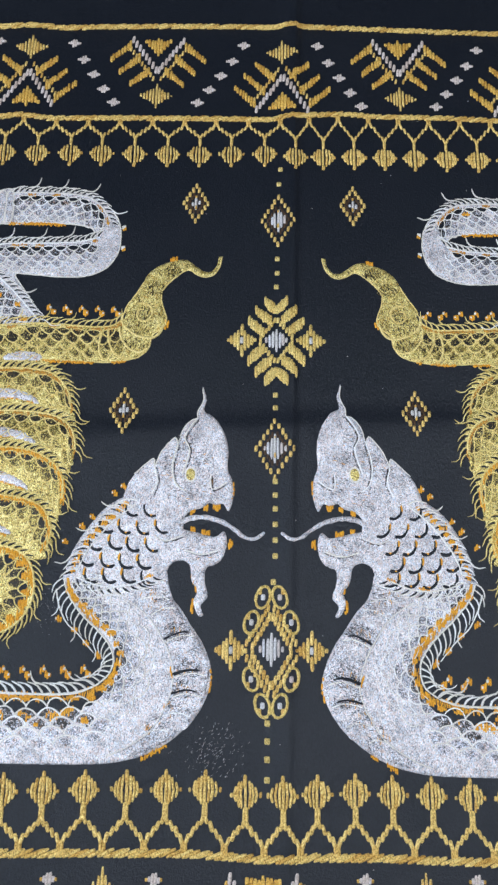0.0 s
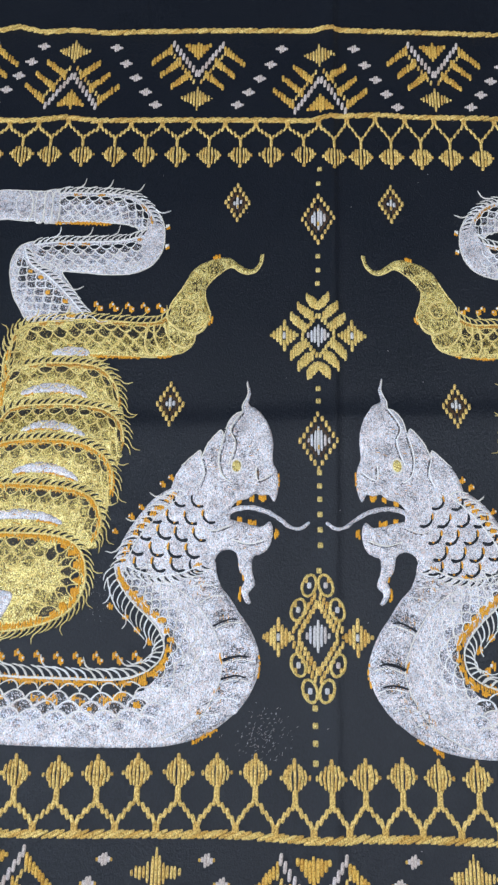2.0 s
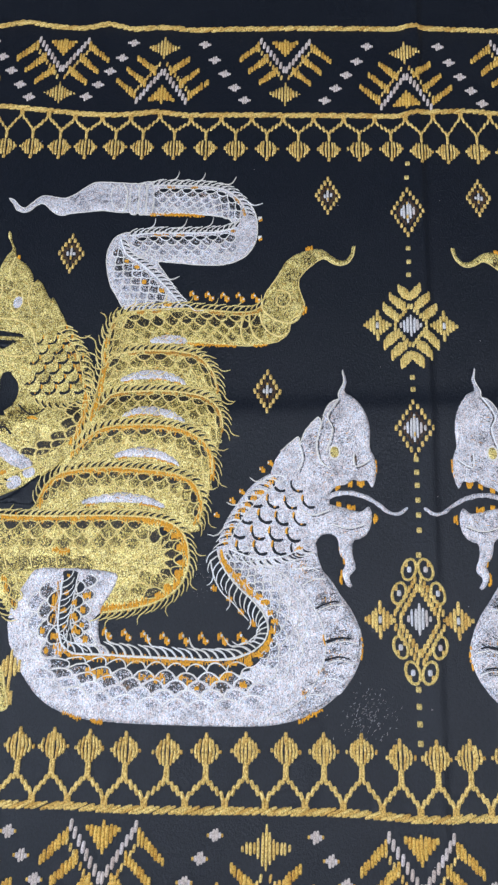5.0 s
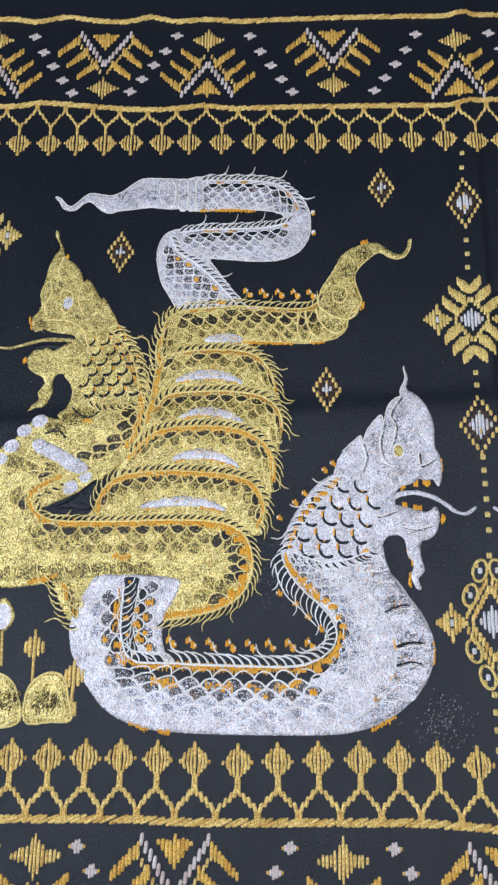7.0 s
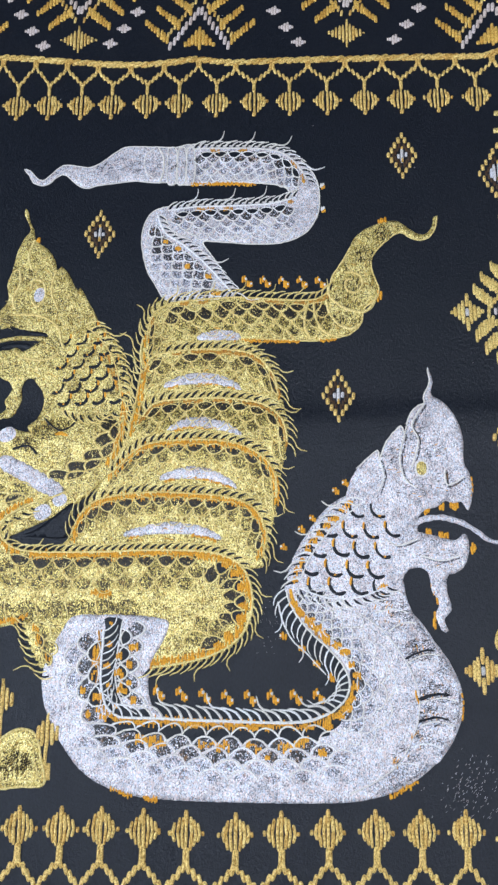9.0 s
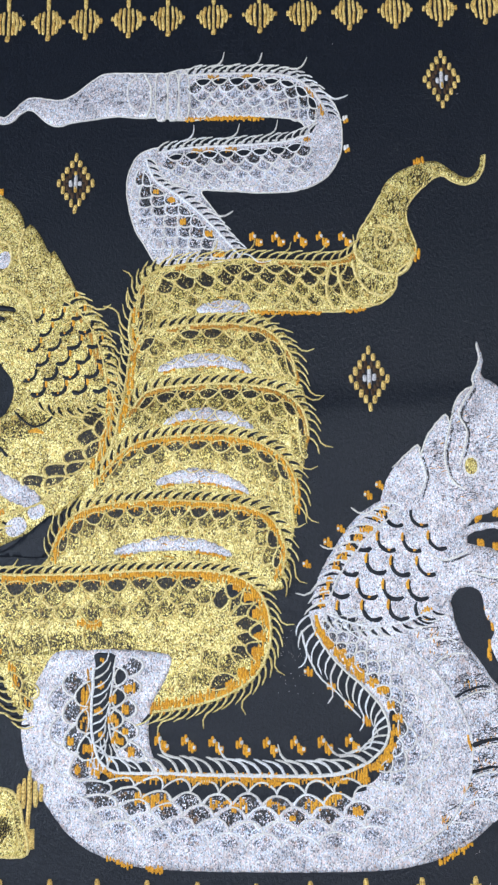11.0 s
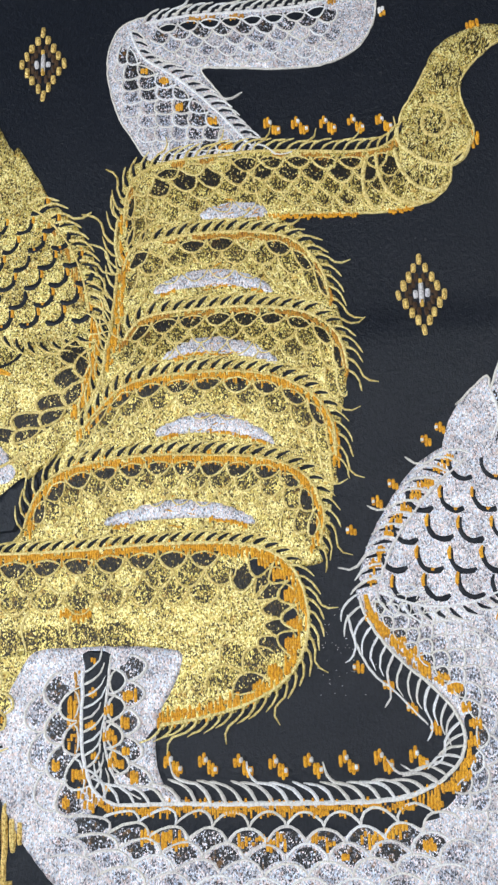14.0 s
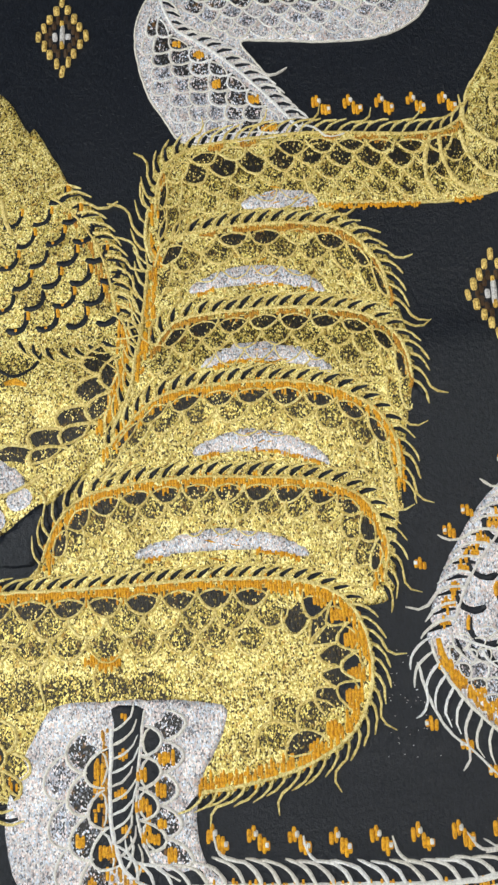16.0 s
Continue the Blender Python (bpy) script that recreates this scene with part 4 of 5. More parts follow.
    g.back("silver", SPINE, [(-224.0, 33.0), (-226.0, 25.0), (-227.5, 12.2), (-226.7, 0.2), (-221.4, -12.0), (-217.0, -18.0)], 9.4, 7.0, 4, high=7.0, gap=3.1, w=1.25, hair=0, side=1, lean=-1, share=0.25, cells=("dark", "silver_net", "silver_thin", "silver_thin"), slits=None, over=0.9, start=0.6)
    g["silver_line"].stroke(smooth(RUNG), 0.8, h=0.8)
    g.scales("silver_line", ("dark", "silver_net"), smooth(RUNG)[:-5], smooth([(-179.0, 37.6), (-180.5, 27.5), (-183.0, 15.6), (-183.0, 5.7), (-180.0, -3.0)]), 8.0, 6.6, 2, 1.1, 0.4, 1, 1.0)
    g.clumps("orange", smooth([(-200.4, 36.0), (-201.4, 18.0), (-201.0, 8.0), (-197.0, -1.0)]), 7.5, 3.4, 3, 1.1)
    g.ticks("orange", smooth([(-194.0, 34.0), (-195.0, 20.0), (-195.4, 10.0), (-190.0, -1.0)]), 0, 3.4, 0.4, 1.1)
    g.ticks("orange", smooth([(-207.6, 32.0), (-208.4, 18.0), (-207.8, 6.0), (-204.6, -5.0), (-196.0, -12.0)]), 0, 3.4, 0.45, 1.1)
    g["dark"].stroke(smooth([(-201.5, -7.6), (-197.5, -10.0), (-190.5, -10.9), (-177.8, -11.4), (-159.5, -12.4), (-141.2, -12.9), (-123.0, -12.8), (-107.8, -12.0), (-97.5, -9.0)]), 6.4, 8.4, h=0.52, base=0.44)
    g["dark"].stroke(smooth([(-100.0, -9.6), (-92.0, -5.0), (-86.9, 2.0), (-84.5, 9.0), (-85.6, 16.0)]), 8.0, 3.2, h=0.5, base=0.44)
    g["orange"].stroke([(-114.8, 53.4), (-114.2, 49.6), (-112.4, 46.0)], 2.6, 1.8, h=0.8, base=0.4)
    LONG, LONGV = [(-199.0, -4.6), (-195.0, -6.4), (-188.5, -6.8), (-176.3, -6.9), (-159.6, -7.7), (-141.3, -8.1), (-123.0, -8.5), (-107.8, -7.8), (-97.0, -4.4)], [(-222.0, -16.0), (-212.0, -27.0), (-196.0, -36.0), (-176.6, -40.6), (-158.7, -41.9), (-140.9, -42.3), (-123.0, -42.5), (-99.3, -42.3), (-75.4, -39.3)]
    g.back("silver", LONG, LONGV, 9.8, 5.8, 5, high=6.6, gap=4.3, w=1.4, hair=5, side=1, lean=-1, share=0.9, cells=("dark", "silver_net", "silver_net", "silver_thin", "silver_thin"), slits=None, long=6.5, over=0.25, start=0.6, dome=True)
    g.ticks("orange", smooth([(-187.2, -16.4), (-176.4, -17.9), (-156.0, -18.6), (-136.0, -19.0), (-117.0, -18.4), (-106.0, -16.4)]), 0, 4.8, 0.72, 1.15)
    g.clumps("orange", smooth([(-186.0, -10.0), (-159.5, -10.6), (-123.0, -11.2), (-106.0, -10.4)]), 17.0, 3.0, 5, 1.2)
    BARB_ENDS = [(-121.0, 47.3), (-118.3, 37.3), (-114.0, 29.1), (-107.9, 23.8), (-102.4, 17.9), (-98.1, 13.2)]
    CHEST, CHESTV = [(-97.0, -4.4), (-89.6, 1.6), (-87.1, 9.8), (-89.9, 17.5), (-97.1, 25.6), (-105.5, 33.2), (-112.4, 41.8), (-115.6, 48.0), (-116.8, 53.0)], None
    g.back("silver", CHEST, CHESTV, 5.6, 4.4, 5, high=7.8, gap=3.3, w=1.0, hair=4, side=1, share=0.5, cells=("silver_net", "silver_thin", "silver_thin"), lean=-1, long=5.5, start=3.4, dome=False, slits=None)
    g.ticks("orange", smooth([(-114.6, 52.0), (-113.0, 46.4), (-107.8, 40.4), (-100.6, 33.6), (-93.4, 27.2), (-87.0, 20.6), (-84.6, 13.2), (-85.2, 5.4), (-89.6, -1.8), (-98.3, -8.4)]), 0, 4.6, 0.66, 1.2)
    g.clumps("orange", smooth([(-113.0, 46.4), (-107.0, 39.6), (-99.6, 32.8), (-92.4, 26.4), (-86.0, 20.0), (-83.4, 13.0), (-84.0, 5.2), (-88.6, -2.4), (-97.0, -9.0)]), 5.2, 4.6, 4, 1.25)
    g["silver_line"].stroke(smooth(BARB_ENDS), 0.9, 0.7, h=0.85, base=0.1)
    for x, y in [(-118.5, 31.0), (-109.5, 25.4), (-102.6, 18.3), (-95.8, 12.1), (-118.0, 73.8), (-109.1, 82.5), (-103.5, 88.0), (-91.9, 102.0), (-87.0, 106.0)]:
        for dx, up, down in ((-1.1, 1.6, 0.9), (0.1, 2.0, 1.8), (1.2, 0.8, 2.0)):
            g["tuft"].stitch(x + dx, y - down + wob(0.4), x + dx + wob(0.2), y + up + wob(0.4), 1.25, 0.7)
        g["tuft_white"].stitch(x - 1.2, y - 0.4, x - 1.2, y + 1.0, 1.2, 0.9)
    # belly plates
    INNER = smooth([(-90.0, 43.6), (-80.0, 40.8), (-69.0, 32.0), (-60.6, 20.0), (-55.6, 8.4), (-54.8, -2.0), (-58.0, -13.4), (-65.6, -26.0), (-78.8, -35.1), (-92.0, -40.2)])
    RIM_OUT = smooth([(-58.0, 44.0), (-52.6, 36.6), (-47.0, 28.2), (-40.8, 19.2), (-36.8, 10.2), (-35.5, 1.4), (-37.7, -8.6), (-43.8, -19.4), (-53.2, -28.2), (-63.6, -34.9), (-76.0, -39.0)])
    g.one("silver_dull", "belly_band").fill(INNER[8:-6] + RIM_OUT[::-1], h=0.56, edge=0.5, step=2.0)
    g["silver_line"].stroke(INNER[4:-3], 0.9, h=0.8, base=0.2)
    PLATES = [((-74.6, 42.1), (-58.0, 42.0)), ((-68.6, 33.3), (-54.4, 37.6)), ((-60.2, 19.0), (-43.8, 22.6)), ((-54.8, 0.6), (-36.8, 1.8)), ((-55.4, -9.2), (-38.4, -9.4)), ((-60.0, -18.8), (-45.0, -19.4)), ((-68.0, -27.6), (-55.6, -27.2))]
    for i, ((ax, ay), (bx, by)) in enumerate(PLATES):
        p, q = Vector((ax, ay)), Vector((bx, by))
        m, d = p.lerp(q, 0.5), p - q
        bow = smooth([p, m + Vector((0.6, 2.0)), q])
        g["silver_line"].stroke(bow, 1.0, h=0.8, base=0.2)
        if i < 6:
            g.one("silver", "belly_plate").patch(m.x + 0.8, m.y - 3.6, d.length * 0.40, 3.4, math.atan2(d.y, d.x), 0.66, 14)
        if 1 < i < 5:
            g["slit"].stroke([v + Vector((-0.4, 1.8)) for v in bow[:-2]], 2.6 if i == 3 else 1.5, 1.0, h=0.84, base=0.5)
            g.hatch("silver_net", m.x - 1.5, m.y + 4.6, 7.0, 60, 0.2)
        g.hatch("silver_net", m.x, m.y + 4.0, 6.5, 34, 0.2)
        g.hatch("orange", m.x - 3.0, m.y + 3.4, 5.0, 7, 1.4)
    g.dab([(-56.4, 5.2), (-55.4, 1.8)])
    # nape and head
    NAPE = [(-116.3, 58.1), (-114.0, 66.6), (-110.4, 74.4), (-105.5, 82.0), (-99.9, 89.7), (-92.9, 96.2), (-83.7, 100.3), (-70.6, 100.3), (-54.5, 96.4), (-51.9, 83.0), (-55.7, 69.8), (-59.3, 60.1), (-63.4, 52.1), (-72.4, 48.5), (-85.1, 47.8), (-100.2, 50.2), (-110.9, 53.4)]
    g.one("silver", "nape").fill(smooth(NAPE, 1.8, True), base=0.12)
    for y, x, n in ((94.4, -80.5, 2), (84.6, -94.4, 4), (74.8, -99.6, 4), (65.2, -103.6, 4), (56.4, -101.4, 4)):
        for i in range(n):
            g.crescent(x + 10.7 * i + wob(0.5), y - 0.2 * i + wob(0.5), 5.0, 1)
    EDGE = smooth([(-117.5, 57.4), (-114.4, 66.4), (-110.5, 73.9), (-105.6, 80.6), (-100.3, 87.0), (-93.6, 93.4), (-85.0, 100.2)])
    RIM = [p + Vector((6.4, -3.8)) for p in EDGE[3:]]
    g.comb("silver_line", RIM, 1, -1, 3.9, 7.4, 1.35, 4, "slit", 6.0)
    g["silver_line"].stroke(RIM, 1.1, h=0.9)
    c = smooth([(-81.4, 113.3), (-79.3, 115.0), (-70.5, 122.7), (-69.7, 118.2), (-65.7, 127.3), (-58.4, 135.4), (-56.6, 131.2), (-53.8, 140.8), (-48.9, 146.5), (-45.8, 147.6), (-45.6, 152.3), (-42.5, 158.9), (-43.2, 166.9)])
    g["silver_line"].stroke(c, 0.9, h=0.75, base=0.2)
    UNDER = smooth([(-110.6, 54.0), (-104.4, 51.4), (-95.2, 49.0), (-85.2, 49.0), (-77.0, 51.0), (-69.0, 54.4)])
    g.comb("silver_line", UNDER, -1, 1, 3.9, 4.8, 1.2, 0, "slit")
    g["silver_line"].stroke(UNDER, 1.0, h=0.9)
    g.ticks("orange", [p + Vector((3.6, -2.0)) for p in EDGE], 0, 3.6, 0.55, 1.0)
    g.clumps("orange", [p + Vector((4.2, -2.4)) for p in EDGE[2:-3]], 4.6, 3.4, 4, 1.0)
    g.ticks("orange", [p + Vector((1.0, 1.2)) for p in UNDER], 0, 2.4, 0.3, 1.0)
    HEAD = [(-87.1, 95.5), (-84.5, 107.1), (-79.3, 115.0), (-70.5, 122.7), (-69.7, 118.2), (-65.7, 127.3), (-58.4, 135.4), (-56.6, 131.2), (-53.8, 140.8), (-48.9, 146.5), (-45.8, 147.6), (-45.2, 152.3), (-42.9, 158.9), (-43.1, 167.7), (-41.9, 164.0), (-40.8, 159.3), (-41.9, 152.3), (-36.7, 148.8), (-31.4, 141.6), (-28.5, 134.5), (-27.3, 126.8), (-27.5, 117.0), (-25.0, 110.8), (-23.9, 101.6), (-26.4, 92.5), (-29.8, 96.5), (-34.1, 95.5), (-37.5, 97.1), (-41.6, 94.1), (-46.9, 92.7), (-50.2, 90.3), (-53.0, 86.3), (-52.9, 82.0), (-46.8, 80.4), (-40.5, 78.8), (-33.8, 77.5), (-29.1, 80.5), (-27.2, 75.9), (-27.9, 69.7), (-30.5, 64.1), (-34.8, 61.2), (-38.3, 59.9), (-39.1, 52.5), (-37.3, 44.3), (-41.1, 39.2), (-39.5, 34.0), (-42.3, 33.9), (-45.1, 41.1), (-43.2, 47.1), (-46.3, 52.5), (-47.5, 60.8), (-50.9, 63.7), (-56.0, 63.3), (-60.6, 59.4), (-65.8, 55.2), (-75.0, 66.5), (-84.2, 79.5)]
    g.one("silver", "head").fill(smooth(HEAD, 1.2, True), base=0.25, step=2.2)
    TONGUE = [(-55.0, 85.0), (-47.7, 88.0), (-40.3, 88.7), (-30.7, 86.4), (-22.9, 81.8), (-17.4, 77.6), (-11.7, 76.6), (-6.0, 80.3)]
    g.one("silver", "tongue").stroke(smooth(TONGUE), 3.4, 1.8, h=0.6)
    for q in ([(-69.7, 118.2), (-67.7, 109.2), (-70.6, 101.4)], [(-56.6, 131.2), (-59.4, 118.6), (-57.2, 108.2), (-50.9, 103.2)], [(-45.8, 147.6), (-52.7, 136.2), (-49.8, 127.4), (-53.7, 113.4)], [(-37.3, 113.5), (-36.1, 104.9), (-27.7, 109.4)], [(-68.2, 77.9), (-61.9, 74.7), (-52.1, 78.0)], [(-50.9, 69.9), (-41.4, 67.3), (-31.7, 70.0)]):
        g["silver_line"].stroke(smooth(q), 1.1, h=0.9, base=0.3)
        g["silver_net"].stroke([p + Vector((1.1, -0.7)) for p in smooth(q)], 1.5, 0.8, h=0.8, base=0.4)
    for (x, y), r in zip([(-64.5, 116.1), (-50.4, 132.7), (-38.6, 107.4), (-58.5, 123.6), (-43.0, 71.0), (-53.7, 100.1), (-42.0, 123.4)], (5, 5, 5.5, 5, 7, 6, 4.5)):
        g.hatch("silver_net", x, y, r * 1.3, 26, 0.3)
        g.hatch("silver_thin", x, y, r * 1.6, 16, 0.3)
        g.hatch("orange", x + 2, y - 1, r * 1.1, 3, 0.1)
    (ex, ey), = [(-48.8, 113.4)]
    g["silver_line"].patch(ex, ey, 3.6, 4.6, 0, 0.85)
    g.one("gold", "eye").patch(ex, ey, 2.6, 3.5, 0, 1.0)
    for q in ([(-45.9, 60.2), (-46.2, 55.3), (-44.0, 48.4)], [(-45.3, 41.7), (-46.2, 37.3), (-45.3, 36.1)], [(-24.1, 108.1), (-23.8, 104.0), (-24.7, 99.9)], [(-25.6, 74.9), (-23.8, 73.9), (-25.8, 72.3)], [(-34.7, 4.4), (-34.1, -0.0), (-35.0, -5.1)], [(-40.8, 79.1), (-37.5, 79.8)], [(-35.0, 95.5), (-31.8, 94.8)]):
        g.dab(q)
    for q in ([(-47.6, 91.7), (-45.9, 92.4)], [(-40.6, 93.7), (-38.7, 94.1)], [(-34.1, 94.4), (-32.5, 94.1)], [(-47.4, 81.4), (-45.8, 81.4)], [(-41.4, 80.1), (-39.8, 79.8)]):
        g.dab(q)
    tufts(g, [(-177.0, 4.6), (-140.0, 2.6), (-101.4, 3.6)], 8)
    g.ticks("orange", smooth([(-202.3, -34.6), (-191.6, -39.3), (-176.6, -41.7)]), -0.6, 2.4, 0.8)
    g.ticks("orange", smooth([(-69.5, -39.6), (-57.3, -33.0)]), -0.6, 2.4, 0.6)
    finish(g, "silver", "silver_serpent_motif", "glittering silver woven serpent " + name_note)


def gold_serpent(flip, name_note):
    g = Figure(flip)
    # pointed tail
    TIP = [(-33.7, 255.2), (-35.2, 247.4), (-39.0, 242.2), (-43.4, 240.5), (-48.0, 241.7), (-54.2, 245.3), (-60.1, 241.7), (-65.9, 236.0), (-70.1, 229.6), (-69.9, 222.1), (-66.8, 212.3), (-68.0, 206.1), (-74.8, 200.7), (-76.4, 193.0), (-81.4, 186.9), (-90.1, 183.9), (-102.2, 182.3), (-115.9, 182.6), (-133.1, 183.3), (-140.0, 181.4), (-143.7, 200.4), (-126.3, 205.1), (-101.8, 205.6), (-93.4, 211.4), (-91.5, 218.9), (-87.5, 225.2), (-83.1, 232.8), (-79.3, 241.2), (-72.7, 247.3), (-65.4, 250.6), (-59.7, 252.2), (-54.3, 251.4), (-49.1, 247.4), (-44.3, 244.2), (-40.4, 244.2), (-37.0, 248.2), (-35.5, 254.8)]
    g.one("gold", "tail_tip").fill(smooth(TIP, 1.4, True), base=0.1)
    c = smooth(TIP, 1.8, True)
    g["gold_line"].stroke(c[:-30], 0.95, h=0.6, base=0.1)
    for q in ([(-80.2, 217.2), (-83.2, 217.4), (-84.8, 214.5), (-83.2, 210.6), (-79.2, 209.6), (-75.8, 213.0), (-75.6, 217.8), (-79.4, 221.2), (-85.0, 221.4)], [(-93.4, 213.9), (-93.4, 208.6), (-90.0, 204.1), (-83.6, 199.9), (-76.0, 198.6), (-70.6, 202.0), (-68.2, 208.0)], [(-94.9, 205.5), (-93.3, 198.0), (-88.2, 191.2), (-81.8, 189.0), (-77.4, 191.4)], [(-101.4, 204.6), (-101.1, 196.6), (-97.4, 188.6), (-91.8, 185.2), (-86.4, 185.4)], [(-104.1, 204.2), (-106.3, 196.8), (-106.1, 189.0), (-103.0, 183.2)]):
        g["gold_line"].stroke(smooth(q), 1.7, h=1.05, base=0.25)
    for (x, y), r in zip([(-83.7, 206.4), (-85.2, 194.6), (-96.0, 195.0), (-103.5, 193.0), (-80.4, 214.2), (-73.8, 232.0), (-63.9, 244.1)], (6, 5, 4.0, 3.5, 4.5, 5, 4)):
        g.hatch("gold_net", x, y, r * 1.3, 44, 1.2)
    for q in ([(-67.2, 210.0), (-65.2, 208.4), (-67.3, 206.1)], [(-65.4, 251.8), (-61.8, 252.6)]):
        g.dab(q)
    # coils
    COILS = [(-184.6, 204.9), (-188.9, 199.5), (-191.0, 190.6), (-192.0, 181.2), (-192.4, 166.3), (-193.7, 148.0), (-197.0, 131.9), (-203.9, 116.1), (-212.1, 103.0), (-219.0, 91.4), (-223.7, 79.4), (-225.7, 70.5), (-180.5, 65.8), (-135.7, 62.9), (-126.0, 66.8), (-124.4, 79.3), (-121.2, 96.0), (-118.6, 113.1), (-115.9, 126.3), (-115.2, 134.8), (-117.0, 144.0), (-118.4, 152.0), (-120.1, 164.8), (-125.6, 173.2), (-133.1, 180.3), (-138.3, 183.7), (-115.9, 185.3), (-108.9, 200.5), (-122.8, 206.3), (-143.7, 207.4), (-164.7, 206.9)]
    g["gold"].fill(smooth(COILS, 1.8, True))
    T1, B1 = [(-189.7, 183.1), (-188.3, 193.3), (-184.1, 200.2), (-175.1, 204.1), (-157.7, 206.1), (-140.2, 207.0), (-115.8, 205.5), (-101.8, 205.6), (-93.4, 209.9)], [(-189.1, 170.0), (-184.6, 175.6), (-177.8, 177.5), (-167.5, 180.5), (-150.3, 182.1), (-136.6, 182.9), (-115.9, 183.0), (-102.2, 182.7), (-90.1, 183.9)]
    g.back("gold", T1, B1, 9.2, 6.0, 4, cells=("gold_net", "gold_net", "gold_thin", "gold_thin"), share=0.5, w=1.0, gap=3.8, high=4.7, long=5.0)
    T2, B2 = [(-190.3, 164.4), (-187.5, 172.2), (-181.1, 175.2), (-167.4, 177.2), (-150.3, 177.6), (-136.5, 175.8), (-129.0, 171.4), (-122.8, 162.9), (-120.5, 152.0)], [(-189.6, 148.0), (-183.7, 151.0), (-173.6, 152.5), (-160.1, 154.0), (-149.9, 154.0), (-139.7, 152.6), (-126.2, 149.1), (-119.5, 146.6), (-116.1, 144.1)]
    g.back("gold", T2, B2, 9.2, 6.0, 3, w=1.0, gap=3.8, high=4.7, long=5.0)
    T3, B3 = [(-190.6, 140.1), (-183.5, 148.1), (-166.7, 150.3), (-149.8, 150.7), (-132.0, 148.6), (-121.8, 143.0), (-117.2, 135.0), (-116.2, 126.3)], [(-193.3, 123.8), (-182.8, 128.4), (-166.2, 130.3), (-149.5, 130.0), (-136.2, 126.9), (-124.5, 120.7), (-119.6, 114.8), (-116.9, 113.1)]
    g.back("gold", T3, B3, 9.2, 6.0, 3, w=1.0, gap=3.8, high=4.7, long=5.0, cells=("gold_net", "gold_thin", "gold_thin"))
    T4, B4 = [(-204.6, 110.6), (-193.2, 122.4), (-182.8, 126.7), (-166.2, 128.2), (-149.5, 127.6), (-136.8, 124.5), (-126.6, 117.8), (-121.8, 108.2), (-121.6, 97.7)], [(-212.5, 92.1), (-199.7, 98.3), (-181.8, 100.4), (-165.4, 100.5), (-149.0, 99.2), (-135.9, 96.6), (-126.2, 91.9), (-122.9, 85.9), (-121.6, 82.6)]
    g.back("gold", T4, B4, 9.2, 6.0, 3, w=1.0, gap=3.8, high=4.7, long=5.0, share=1.0)
    T5, B5 = [(-223.7, 78.7), (-220.4, 88.1), (-212.7, 96.2), (-199.8, 99.6), (-181.8, 101.1), (-165.4, 100.5), (-149.0, 99.2), (-137.6, 96.2), (-130.0, 89.9), (-126.5, 79.3), (-128.7, 69.4)], [(-220.1, 73.8), (-209.9, 75.5), (-197.0, 76.2), (-184.1, 76.3), (-171.2, 76.4), (-161.6, 76.4), (-151.9, 75.8), (-142.2, 74.6), (-135.8, 71.0), (-132.5, 69.4), (-130.9, 67.8)]
    g.back("gold", T5, B5, 9.2, 6.0, 3, w=1.0, gap=3.8, high=4.7, long=5.0, share=1.0)
    for q in ([(-191.5, 185.0), (-192.8, 175.6), (-191.0, 166.3)], [(-192.3, 164.4), (-193.8, 151.6), (-195.9, 137.2)], [(-196.1, 140.8), (-197.8, 128.4), (-203.8, 114.4)]):
        g.comb("gold_line", smooth(q)[::-1], 1, 1, 3.6, 4.0, 1.1, 4, "slit")
        g["gold_line"].stroke(smooth(q), 1.2, h=0.9)
        g.ticks("orange", [p + Vector((2, 0)) for p in smooth(q)], 0, 4, 0.7)
    for q in ([(-163.5, 183.9), (-150.4, 185.1), (-139.3, 184.0)], [(-180.8, 156.8), (-170.4, 159.8), (-158.5, 160.9), (-146.6, 158.8), (-139.1, 155.5)], [(-177.6, 133.1), (-168.0, 136.3), (-156.3, 136.4), (-146.2, 133.9), (-138.9, 130.4)], [(-181.4, 107.6), (-170.6, 110.1), (-159.1, 110.1), (-149.2, 107.4), (-140.9, 103.4)], [(-197.8, 79.2), (-184.4, 81.6), (-171.4, 82.3), (-158.4, 80.7), (-148.1, 77.8)]):
        c = smooth(q)
        g.one("silver_over", "belly_patch").fill([p + Vector((0, 3.8 * abs(math.sin(math.pi * i / (len(c) - 1))) ** 0.45 + 0.3)) for i, p in enumerate(c)] + [p + Vector((0, -2.5 * abs(math.sin(math.pi * i / (len(c) - 1))) ** 0.45 - 0.3)) for i, p in reversed(list(enumerate(c)))], h=0.62, edge=0.2, step=1.8)
        g.ticks("orange", [p + Vector((0, -2.0)) for p in c[3:-3]], 0, 1.8, 0.4, 0.8)
        g.hatch("orange", c[len(c) // 2].x, c[len(c) // 2].y, 7.0, 8, 0.2)
